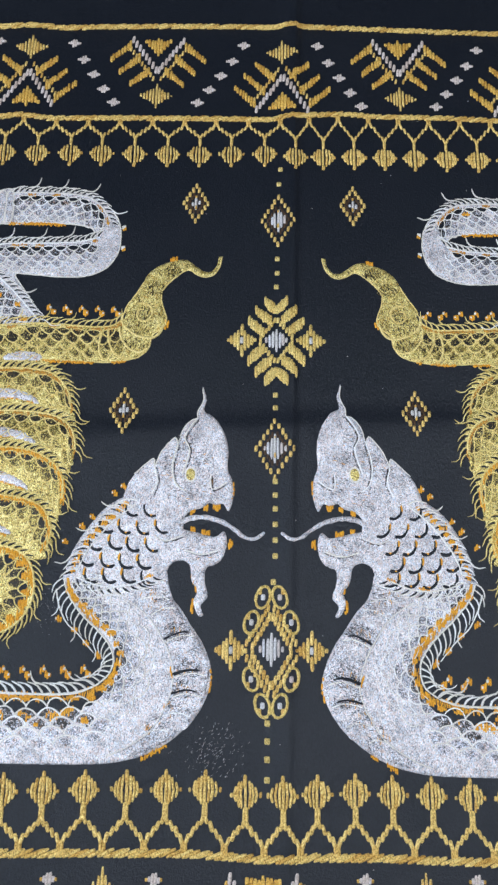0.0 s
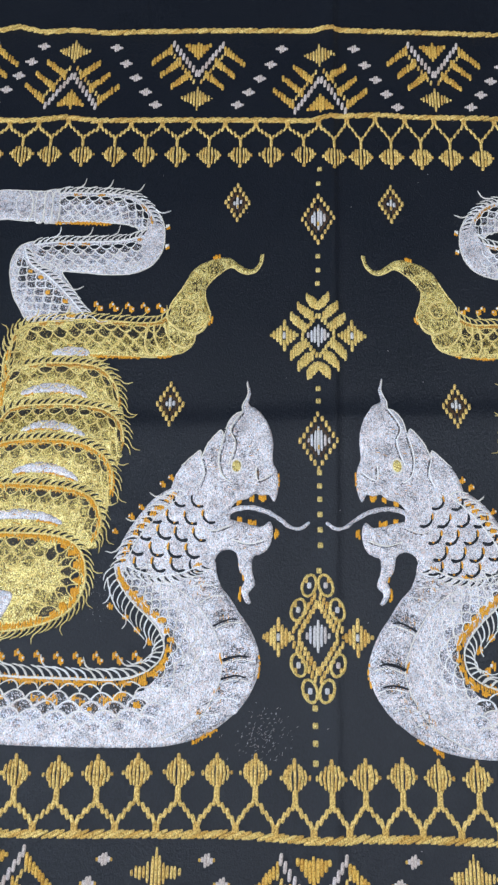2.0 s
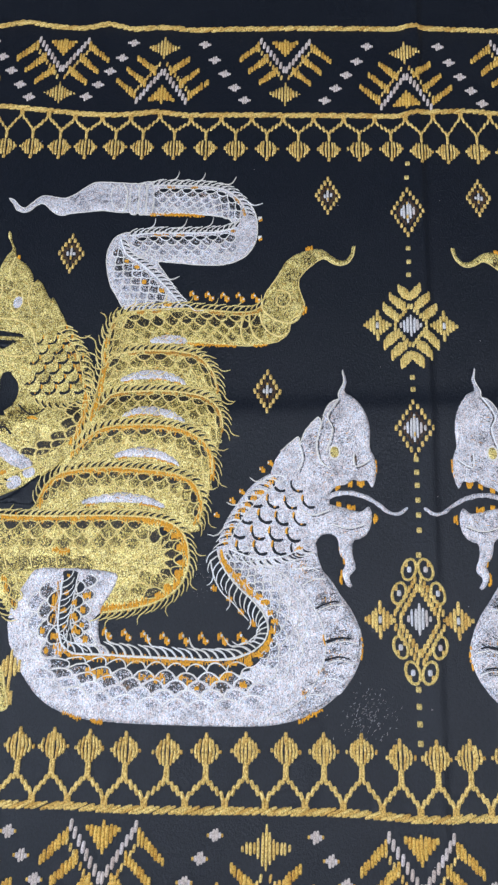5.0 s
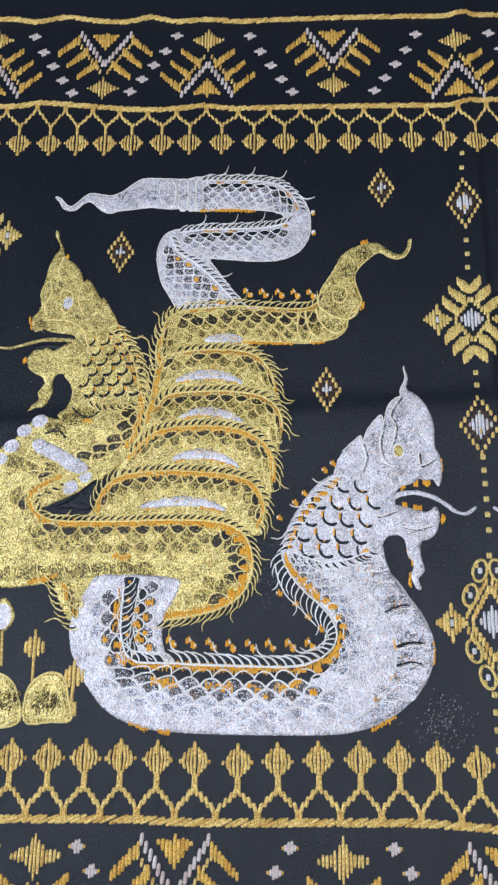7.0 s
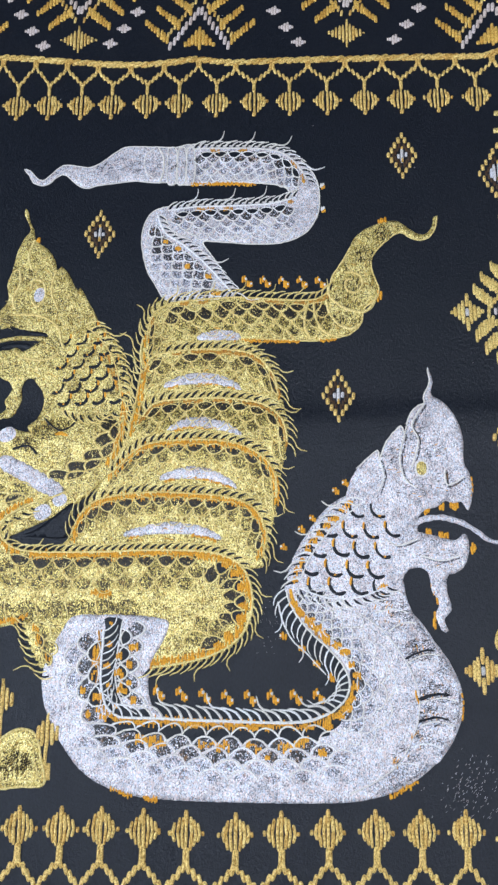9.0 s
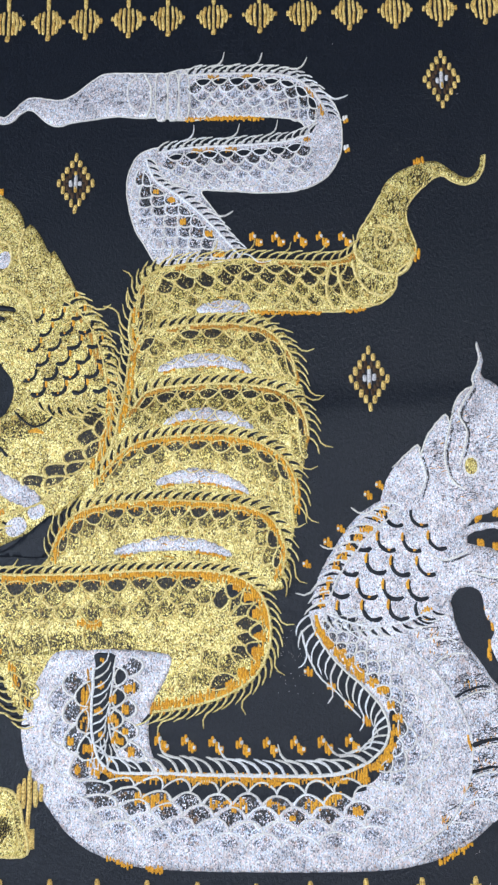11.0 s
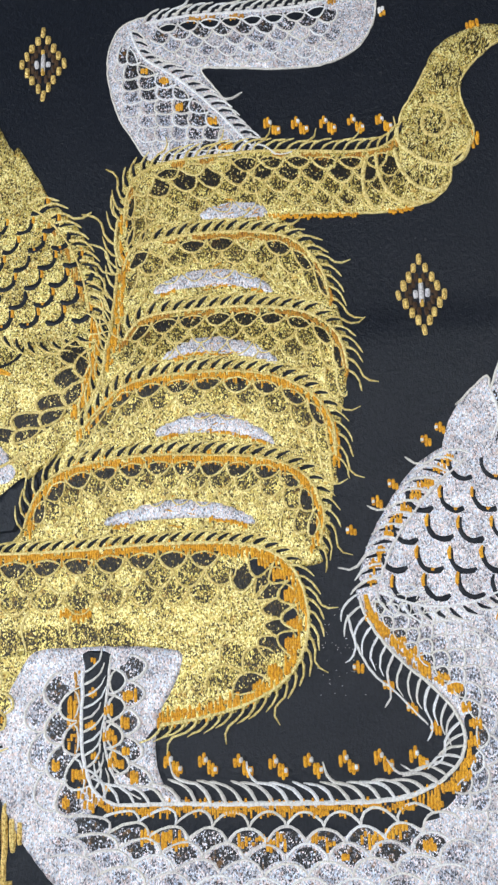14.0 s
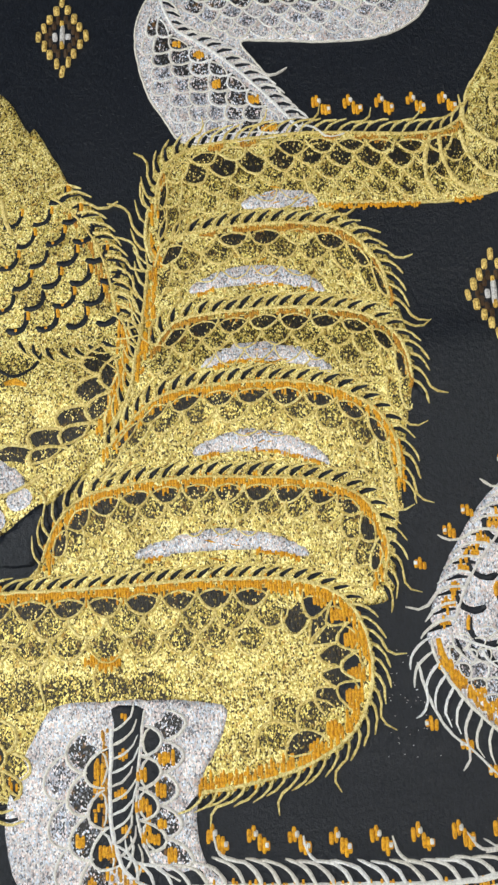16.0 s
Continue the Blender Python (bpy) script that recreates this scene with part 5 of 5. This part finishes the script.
    # lower body, lying flat and turning back
    LOWER = [(-255.3, 76.9), (-245.2, 72.0), (-212.9, 71.5), (-180.8, 72.4), (-155.0, 71.9), (-142.1, 68.0), (-135.4, 60.6), (-132.4, 50.0), (-133.3, 39.3), (-138.9, 29.3), (-148.8, 22.1), (-163.3, 17.5), (-181.1, 14.9), (-182.3, 27.8), (-179.6, 39.0), (-219.0, 40.0), (-242.5, 37.7), (-254.8, 34.5), (-273.6, 33.4), (-280.8, 42.8), (-285.7, 58.7), (-286.9, 85.0), (-281.4, 112.2), (-273.7, 118.5), (-260.0, 133.4), (-248.5, 132.0), (-240.4, 139.9), (-229.4, 151.5), (-200.6, 151.6), (-196.1, 140.8), (-199.3, 124.8), (-204.7, 112.6), (-213.0, 102.3), (-221.5, 95.5), (-230.2, 89.3), (-242.2, 83.9), (-250.6, 79.9)]
    g.one("gold", "lower_body").fill(smooth(LOWER, 1.8, True), base=-0.02)
    TL = [(-256.5, 75.9), (-245.1, 71.3), (-212.9, 70.9), (-180.8, 72.0), (-155.0, 71.2), (-142.1, 67.0), (-136.0, 60.0), (-133.4, 50.0), (-134.3, 39.9), (-139.5, 30.2), (-149.4, 23.4), (-163.9, 18.7), (-181.2, 16.1)]
    g.back("gold", TL, None, 9.0, 6.0, 0, w=1.1, gap=3.7, high=4.2, long=5.0, share=0.95)
    g.scales("gold_line", ("gold_net", "gold_thin", "gold_thin"), smooth(TL[:5]), None, 10.0, 7.0, 3, 0.9, 2.2)
    g.scales("gold_line", ("dark", "gold_net", "gold_thin"), smooth(TL[4:10]), None, 9.0, 7.4, 2, 0.9, 2.4)
    g.scales("gold_line", ("gold_net", "gold_thin", "gold_thin"), smooth(TL[9:-1]), None, 10.0, 7.0, 3, 0.9, 2.2)
    g.clumps("orange", smooth([(-146.0, 66.0), (-140.0, 61.6), (-137.2, 51.0), (-138.0, 40.6), (-142.6, 32.6), (-150.0, 26.6)]), 6.0, 5.0, 4, 1.2)
    for q in ([(-265.8, 50.8), (-268.3, 44.5), (-266.1, 34.7)], [(-251.5, 51.9), (-253.9, 46.1), (-251.7, 35.4)], [(-236.6, 52.6), (-238.7, 46.2), (-236.9, 39.3)], [(-222.0, 52.7), (-224.2, 47.0), (-222.5, 40.0)], [(-208.0, 52.1), (-209.6, 46.4), (-208.0, 40.7)]):
        g["gold_line"].stroke(smooth(q), 1.0, h=0.7, base=0.2)
    FIN = [(-244.0, 37.4), (-226.8, 39.4), (-220.6, 40.0), (-224.4, 26.0), (-228.1, 12.2), (-235.2, 16.7), (-240.7, 26.8)]
    g.one("gold", "fin").fill(smooth(FIN, 1.6, True), base=-0.05)
    g.comb("gold_line", smooth([(-243.0, 36.7), (-239.0, 25.9), (-234.1, 17.6), (-228.6, 11.6)]), -1, -1, 3.6, 5.0, 1.1, 4, "slit")
    g.scales("gold_line", ("gold_net", "gold_thin"), smooth([(-240.8, 36.8), (-236.9, 26.8), (-232.2, 18.2), (-228.1, 12.8)]), smooth([(-222.0, 38.4), (-223.1, 30.6), (-225.7, 22.9), (-227.6, 13.7)]), 8.0, 5.0, 2)
    g.ticks("orange", smooth([(-238.5, 35.2), (-235.4, 26.8), (-230.1, 18.3)]), 0, 4, 0.8)
    # throat with silver ovals and the turn back
    g["slit"].fill(smooth([(-247.3, 78.9), (-240.2, 82.6), (-231.9, 89.3), (-223.8, 95.4), (-221.9, 91.4), (-225.3, 83.7), (-226.2, 78.0), (-237.5, 78.0)], 1.4, True), h=0.44, edge=0.40)
    g.comb("gold_line", smooth([(-256.5, 75.9), (-258.8, 80.8), (-257.3, 85.8), (-251.7, 89.2), (-245.5, 92.6)]), -1, 1, 3.6, 5.0, 1.2, 0, "slit")
    g["gold_line"].stroke(smooth([(-256.5, 75.9), (-259.5, 80.8), (-258.0, 86.5), (-251.9, 91.2), (-243.7, 95.3), (-230.9, 99.5), (-223.0, 103.9)]), 1.4, h=0.8, base=0.2)
    g.ticks("orange", smooth([(-259.1, 76.9), (-261.5, 81.8), (-260.1, 87.8), (-253.3, 92.6), (-243.9, 97.0)]), 0, 4, 0.9)
    g.scales("gold_line", ("gold_net", "gold_thin"), smooth([(-259.4, 72.6), (-263.4, 80.8), (-261.6, 89.8), (-253.6, 96.0), (-242.4, 100.1)]), smooth([(-272.9, 58.8), (-278.3, 80.7), (-273.8, 102.0), (-264.9, 112.3), (-251.8, 114.1)]), 9.5, 6.0, 2)
    OVALS = [(-259.1, 130.5), (-267.6, 124.5), (-274.4, 115.0), (-280.3, 107.1), (-230.1, 96.8), (-238.5, 90.6)]
    for (x, y), r in zip(OVALS, (4.7, 4.4, 4.6, 4.2, 3.7, 4.6)):
        g.one("silver_over", "throat_plate").patch(x, y, r, r * 0.82, 0.5, 0.7, 14)
    g.one("silver_over", "throat_band").fill(smooth([(-262.7, 117.9), (-259.0, 120.7), (-248.6, 115.9), (-238.3, 110.4), (-228.6, 103.6), (-230.8, 98.1), (-238.1, 99.4), (-249.4, 105.5), (-260.9, 112.3)], 1.6, True), h=0.6, edge=0.2)
    for (x, y), r in zip([(-249.4, 125.7), (-270.9, 105.4), (-239.8, 131.7), (-262.3, 102.0), (-250.8, 102.1)], (7, 7, 7, 6, 5)):
        g["gold_thin"].patch(x, y, r, r * 0.55, -0.3, 0.5)
    g["slit"].stroke(smooth([(-255.8, 122.8), (-247.6, 124.6), (-243.0, 120.1)]), 1.6, h=0.65, base=0.3)
    g["orange"].stroke([(-234.7, 130.7), (-231.4, 131.4), (-228.0, 130.0)], 3.0, h=0.65, base=0.2)
    g["slit"].stroke(smooth([(-241.1, 139.9), (-236.0, 134.9), (-231.5, 132.8), (-226.0, 135.7), (-223.6, 140.0)]), 1.2, h=0.7, base=0.3)
    g["gold_thin"].patch(*[(-232.4, 136.4)][0], 7, 4, 0, 0.5)
    NECK, NECKV = [(-200.2, 143.7), (-201.3, 131.9), (-204.2, 121.3), (-213.6, 112.6), (-224.1, 106.3), (-231.2, 103.6)], [(-215.1, 138.9), (-218.1, 131.8), (-224.3, 124.7), (-232.3, 119.4), (-238.7, 115.9), (-241.7, 112.4)]
    g.scales("gold_line", ("gold_net", "gold_net"), smooth(NECK), smooth(NECKV), 9.5, 7.0, 2, 1.2)
    g.ticks("orange", smooth([(-199.7, 146.2), (-200.5, 135.4), (-202.0, 124.8), (-207.2, 116.1)]), 0, 6, 0.9)
    for k in range(7):
        x, y = [(-268.2, 42.9), (-255.6, 43.6), (-243.0, 44.3), (-230.4, 45.0), (-217.8, 45.7), (-206.7, 45.5), (-194.0, 45.5)][k]
        g["gold_thin"].patch(x, y - 2, 6.5, 4.5, 0.1, 0.45)
    g.ticks("orange", smooth([(-273.7, 34.7), (-254.9, 35.4), (-242.5, 38.3)]), 1.5, 3, 0.8)
    g.ticks("orange", smooth([(-211.7, 50.5), (-202.2, 50.9)]), 0, 4, 1.0)
    g["gold"].fill(smooth([(-247.4, 160.9), (-243.1, 154.3), (-241.9, 146.7), (-244.7, 139.1), (-248.7, 133.4), (-232.6, 124.7), (-204.3, 124.8), (-198.3, 146.2), (-217.8, 157.0), (-234.8, 156.9)], 1.6, True), base=0.04)
    # nape and head
    NAPE = [(-241.9, 184.7), (-232.1, 193.1), (-218.2, 194.0), (-211.0, 187.9), (-204.3, 179.3), (-200.1, 169.9), (-197.6, 159.6), (-196.5, 150.9), (-202.0, 146.5), (-217.1, 143.6), (-229.0, 145.7), (-237.8, 151.4), (-243.7, 162.4)]
    g.one("gold", "nape").fill(smooth(NAPE, 1.8, True), base=0.15)
    g.crescents(-250, 150, 8.9, 0.4, 0.5, 6.7, 8, 9, 3.9, -1, inside([(-236.9, 186.7), (-219.8, 191.7), (-210.6, 181.1), (-204.9, 169.9), (-201.6, 151.6), (-220.7, 148.6), (-234.3, 149.6), (-238.9, 166.1)]))
    EDGE = smooth([(-218.1, 192.4), (-211.3, 187.1), (-205.0, 178.9), (-200.8, 169.9), (-198.3, 160.4), (-197.2, 151.6)])
    g.comb("gold_line", [p + Vector((-4.6, -2.0)) for p in EDGE], 1, 1, 3.5, 6.8, 1.2, 5, "slit", 6.0)
    g["gold_line"].stroke([p + Vector((-4.6, -2.0)) for p in EDGE], 1.0, h=0.9)
    g.ticks("amber", [p + Vector((-6.6, -2.6)) for p in EDGE], 0, 3.6, 0.5)
    g.comb("gold_line", smooth([(-231.3, 144.9), (-223.7, 142.1), (-215.3, 141.4), (-205.3, 143.6), (-200.4, 147.3)]), -1, 1, 3.6, 4.6, 1.1, 0, "slit")
    HEAD = [(-259.6, 260.6), (-260.1, 256.9), (-257.1, 250.8), (-256.3, 246.3), (-258.9, 242.6), (-262.2, 234.5), (-264.1, 223.4), (-266.3, 215.1), (-265.1, 205.7), (-269.1, 199.1), (-270.0, 193.8), (-267.6, 189.2), (-262.8, 190.4), (-257.8, 189.2), (-252.6, 188.1), (-245.2, 187.0), (-242.3, 184.7), (-249.5, 179.4), (-254.7, 176.4), (-258.3, 178.3), (-262.0, 177.1), (-267.1, 176.4), (-270.1, 171.1), (-269.6, 165.6), (-265.9, 161.9), (-260.5, 159.0), (-259.1, 154.2), (-262.1, 149.1), (-261.3, 144.4), (-265.4, 140.5), (-267.1, 136.9), (-263.2, 139.1), (-258.6, 139.8), (-255.6, 144.1), (-253.6, 149.5), (-253.9, 156.8), (-251.2, 161.2), (-246.6, 160.1), (-242.8, 154.3), (-237.8, 151.4), (-226.2, 155.1), (-218.6, 169.9), (-215.6, 190.5), (-222.0, 205.1), (-226.7, 212.9), (-228.0, 211.3), (-230.3, 214.8), (-233.9, 221.5), (-237.7, 225.4), (-239.7, 223.1), (-241.5, 229.4), (-245.5, 235.4), (-250.8, 239.4), (-253.1, 241.8), (-254.3, 247.5), (-256.9, 253.2), (-258.5, 259.8)]
    g.one("gold", "head").fill(smooth(HEAD, 1.2, True), base=0.28, step=2.2)
    g.one("gold", "tongue").stroke(smooth([(-240.8, 183.2), (-254.0, 183.9), (-264.3, 183.1), (-272.7, 180.5), (-281.1, 178.2), (-288.0, 178.5), (-294.5, 180.8)]), 3.0, 1.6, h=0.95)
    g["slit"].stroke(smooth([(-252.1, 187.0), (-247.2, 186.2), (-242.7, 185.5)]), 3.0, 2.0, h=0.85, base=0.4)
    g["slit"].stroke(smooth([(-267.3, 178.2), (-262.2, 179.4), (-257.1, 179.8), (-250.8, 179.1)]), 3.2, 3.4, h=0.85, base=0.4)
    for q in ([(-263.7, 196.8), (-255.0, 197.3), (-244.4, 195.4), (-237.0, 189.3), (-234.7, 181.0), (-232.8, 177.3)], [(-259.6, 177.1), (-254.8, 172.7), (-242.7, 171.6), (-236.1, 175.4)], [(-253.3, 211.6), (-252.4, 217.5), (-246.6, 215.5), (-245.3, 207.7), (-249.1, 201.9), (-252.9, 205.8)], [(-264.0, 221.4), (-260.6, 223.4), (-259.3, 215.5), (-262.7, 205.7), (-260.5, 199.9)], [(-240.1, 223.4), (-242.1, 211.6), (-237.8, 200.0)], [(-253.1, 241.4), (-255.9, 231.3), (-253.5, 223.4)]):
        g["gold_line"].stroke(smooth(q), 1.7, h=1.1, base=0.3)
    for (x, y), r in zip([(-258.9, 201.9), (-239.6, 201.9), (-256.8, 220.2), (-257.8, 167.8), (-238.0, 178.4), (-263.4, 193.0)], (6, 7, 6, 7, 7, 4)):
        g.hatch("gold_thin", x, y, r * 1.5, 40, -0.3)
        g.hatch("gold_net", x, y, r * 1.0, 34, -0.3)
    (ex, ey), = [(-248.5, 208.5)]
    g.one("silver_over", "eye").patch(ex, ey, 2.8, 4.2, -0.2, 1.0)
    for q in ([(-271.4, 197.6), (-270.5, 194.5), (-269.8, 191.5)], [(-272.4, 169.6), (-271.4, 170.4)], [(-256.1, 151.3), (-256.4, 145.9), (-256.8, 143.4)], [(-252.3, 240.6), (-251.0, 241.4)], [(-200.0, 153.1), (-196.6, 153.8)]):
        g.dab(q)
    tufts(g, [(-136.8, 216.3), (-97.5, 215.7)], 5)
    g.ticks("orange", smooth([(-139.3, 182.9), (-126.2, 182.2), (-109.0, 181.9), (-90.1, 183.1)]), -0.2, 1.8, 0.7)
    finish(g, "gold", "gold_serpent_motif", "glittering gold woven serpent " + name_note)


def mirrored(x, y):
    """The twin half: the weave leans and stretches a little, so it is no exact mirror image."""
    axis = along(((-200, -5.0), (-40, -5.5), (0, -9.0), (45, -5.5), (90, -2.0), (150, -4.3), (210, -4.4), (600, -5.0)), y)
    rise = along(((-200, -4.5), (-40, -4.5), (0, -4.2), (34, 0.2), (60, -0.5), (95, 0.3), (150, 3.0), (210, 2.0), (270, -1.0), (600, 0.0)), y)
    return axis - x, y + rise


silver_serpent(None, "facing its mirror twin")
gold_serpent(None, "wound round a coiled column")
silver_serpent(mirrored, "mirrored, facing its twin")
gold_serpent(mirrored, "mirrored, its tail pointing inwards")


# ---- offering shapes under the gold serpent ----
def offering():
    g = Figure()
    for k, q in enumerate(([(-253.0, -37.7), (-254.3, -25.2), (-251.2, -17.4), (-244.7, -12.8), (-237.8, -12.5), (-233.3, -16.8), (-231.3, -25.2), (-229.2, -36.1), (-240.9, -37.4)], [(-256.9, -37.7), (-259.4, -21.7), (-265.1, -14.6), (-272.7, -13.0), (-278.0, -17.1), (-276.6, -38.5)])):
        rim = smooth(q, 1.6, True)
        (g["gold"] if k == 0 else g.one("gold", "tray")).fill(rim)
        g["gold_line"].stroke(rim + rim[:1], 1.3, h=0.7, base=0.1)
        mid = sum(rim, Vector((0, 0))) / len(rim)
        g["gold_line"].stroke([mid + (p - mid) * 0.74 for p in rim], 0.8, h=0.75, base=0.2)
    for (x, y), r in zip([(-242.6, -26.0), (-263.6, -25.2)], (9, 8)):
        g.hatch("gold_thin", x, y, r * 1.1, 60, 1.0)
        g.hatch("gold_net", x, y - 1.5, r * 0.75, 60, 1.0)
    for top, foot in (([(-251.6, 10.5)][0], [(-251.3, -19.8)][0]), ([(-228.9, -4.8)][0], [(-229.6, -35.0)][0])):
        stick = g.one("stick", "stick")
        stick.stroke([top, foot], 2.4, 3.4, h=0.8)
        columns(stick, top[0], top[1] - 9, 2.3, (8.5, 5.5, 3.4), 2.2, 0.9)
    g.one("stick", "stand").stroke([(-228.1, -27.1), (-227.9, -34.5)], 4.6, h=0.7)
    g.one("gold", "bud").fill(smooth([(-270.5, 27.8), (-265.6, 22.6), (-263.8, 16.5), (-266.7, 11.3), (-269.6, 9.5), (-275.5, 14.9), (-275.0, 22.6)], 1.5, True))
    g.one("silver_over", "bud_heart").patch(*[(-270.4, 17.4)][0], 4.6, 7.0, 0, 0.6)
    g.one("stick", "stem").stroke([(-270.0, 9.5), (-268.7, -9.0)], 2.6, h=0.7)
    finish(g, "gold", "offering_motif", "gold woven tray with standing sticks and a silver bud")


offering()


# ---- scattered lint, and glints of the silk laid as threads ----
def lint_and_glints():
    wv = Weave()
    # Two clusters of tiny pale threads stand in for glints on the silk.
    for _ in range(150):
        x, y = rng.gauss(-31, 8), rng.gauss(-37, 7)
        a = rng.gauss(0.9, 0.25)
        l2 = rng.uniform(0.4, 1.5)
        wv.stitch(x, y, x + l2 * math.cos(a), y + l2 * math.sin(a), 0.12, 0.2)
    for _ in range(60):
        x, y = rng.gauss(-123, 6), rng.gauss(36, 7)
        wv.stitch(x, y, x + rng.uniform(0.2, 0.5), y + rng.uniform(-0.3, 0.3), 0.16, 0.2)
    # Sparse lint over the whole cloth.
    for _ in range(45):
        x, y = rng.uniform(-280, 140), rng.uniform(-110, 440)
        wv.stitch(x, y, x + rng.uniform(0.3, 0.8), y + rng.uniform(-0.5, 0.5), 0.3, 0.25)
    ob = wv.make("lint_and_glint_specks", WHITE_STITCH, CLOTH, "silk glints laid as pale threads, and scattered lint")
    ob["kind"] = "stuff"


lint_and_glints()
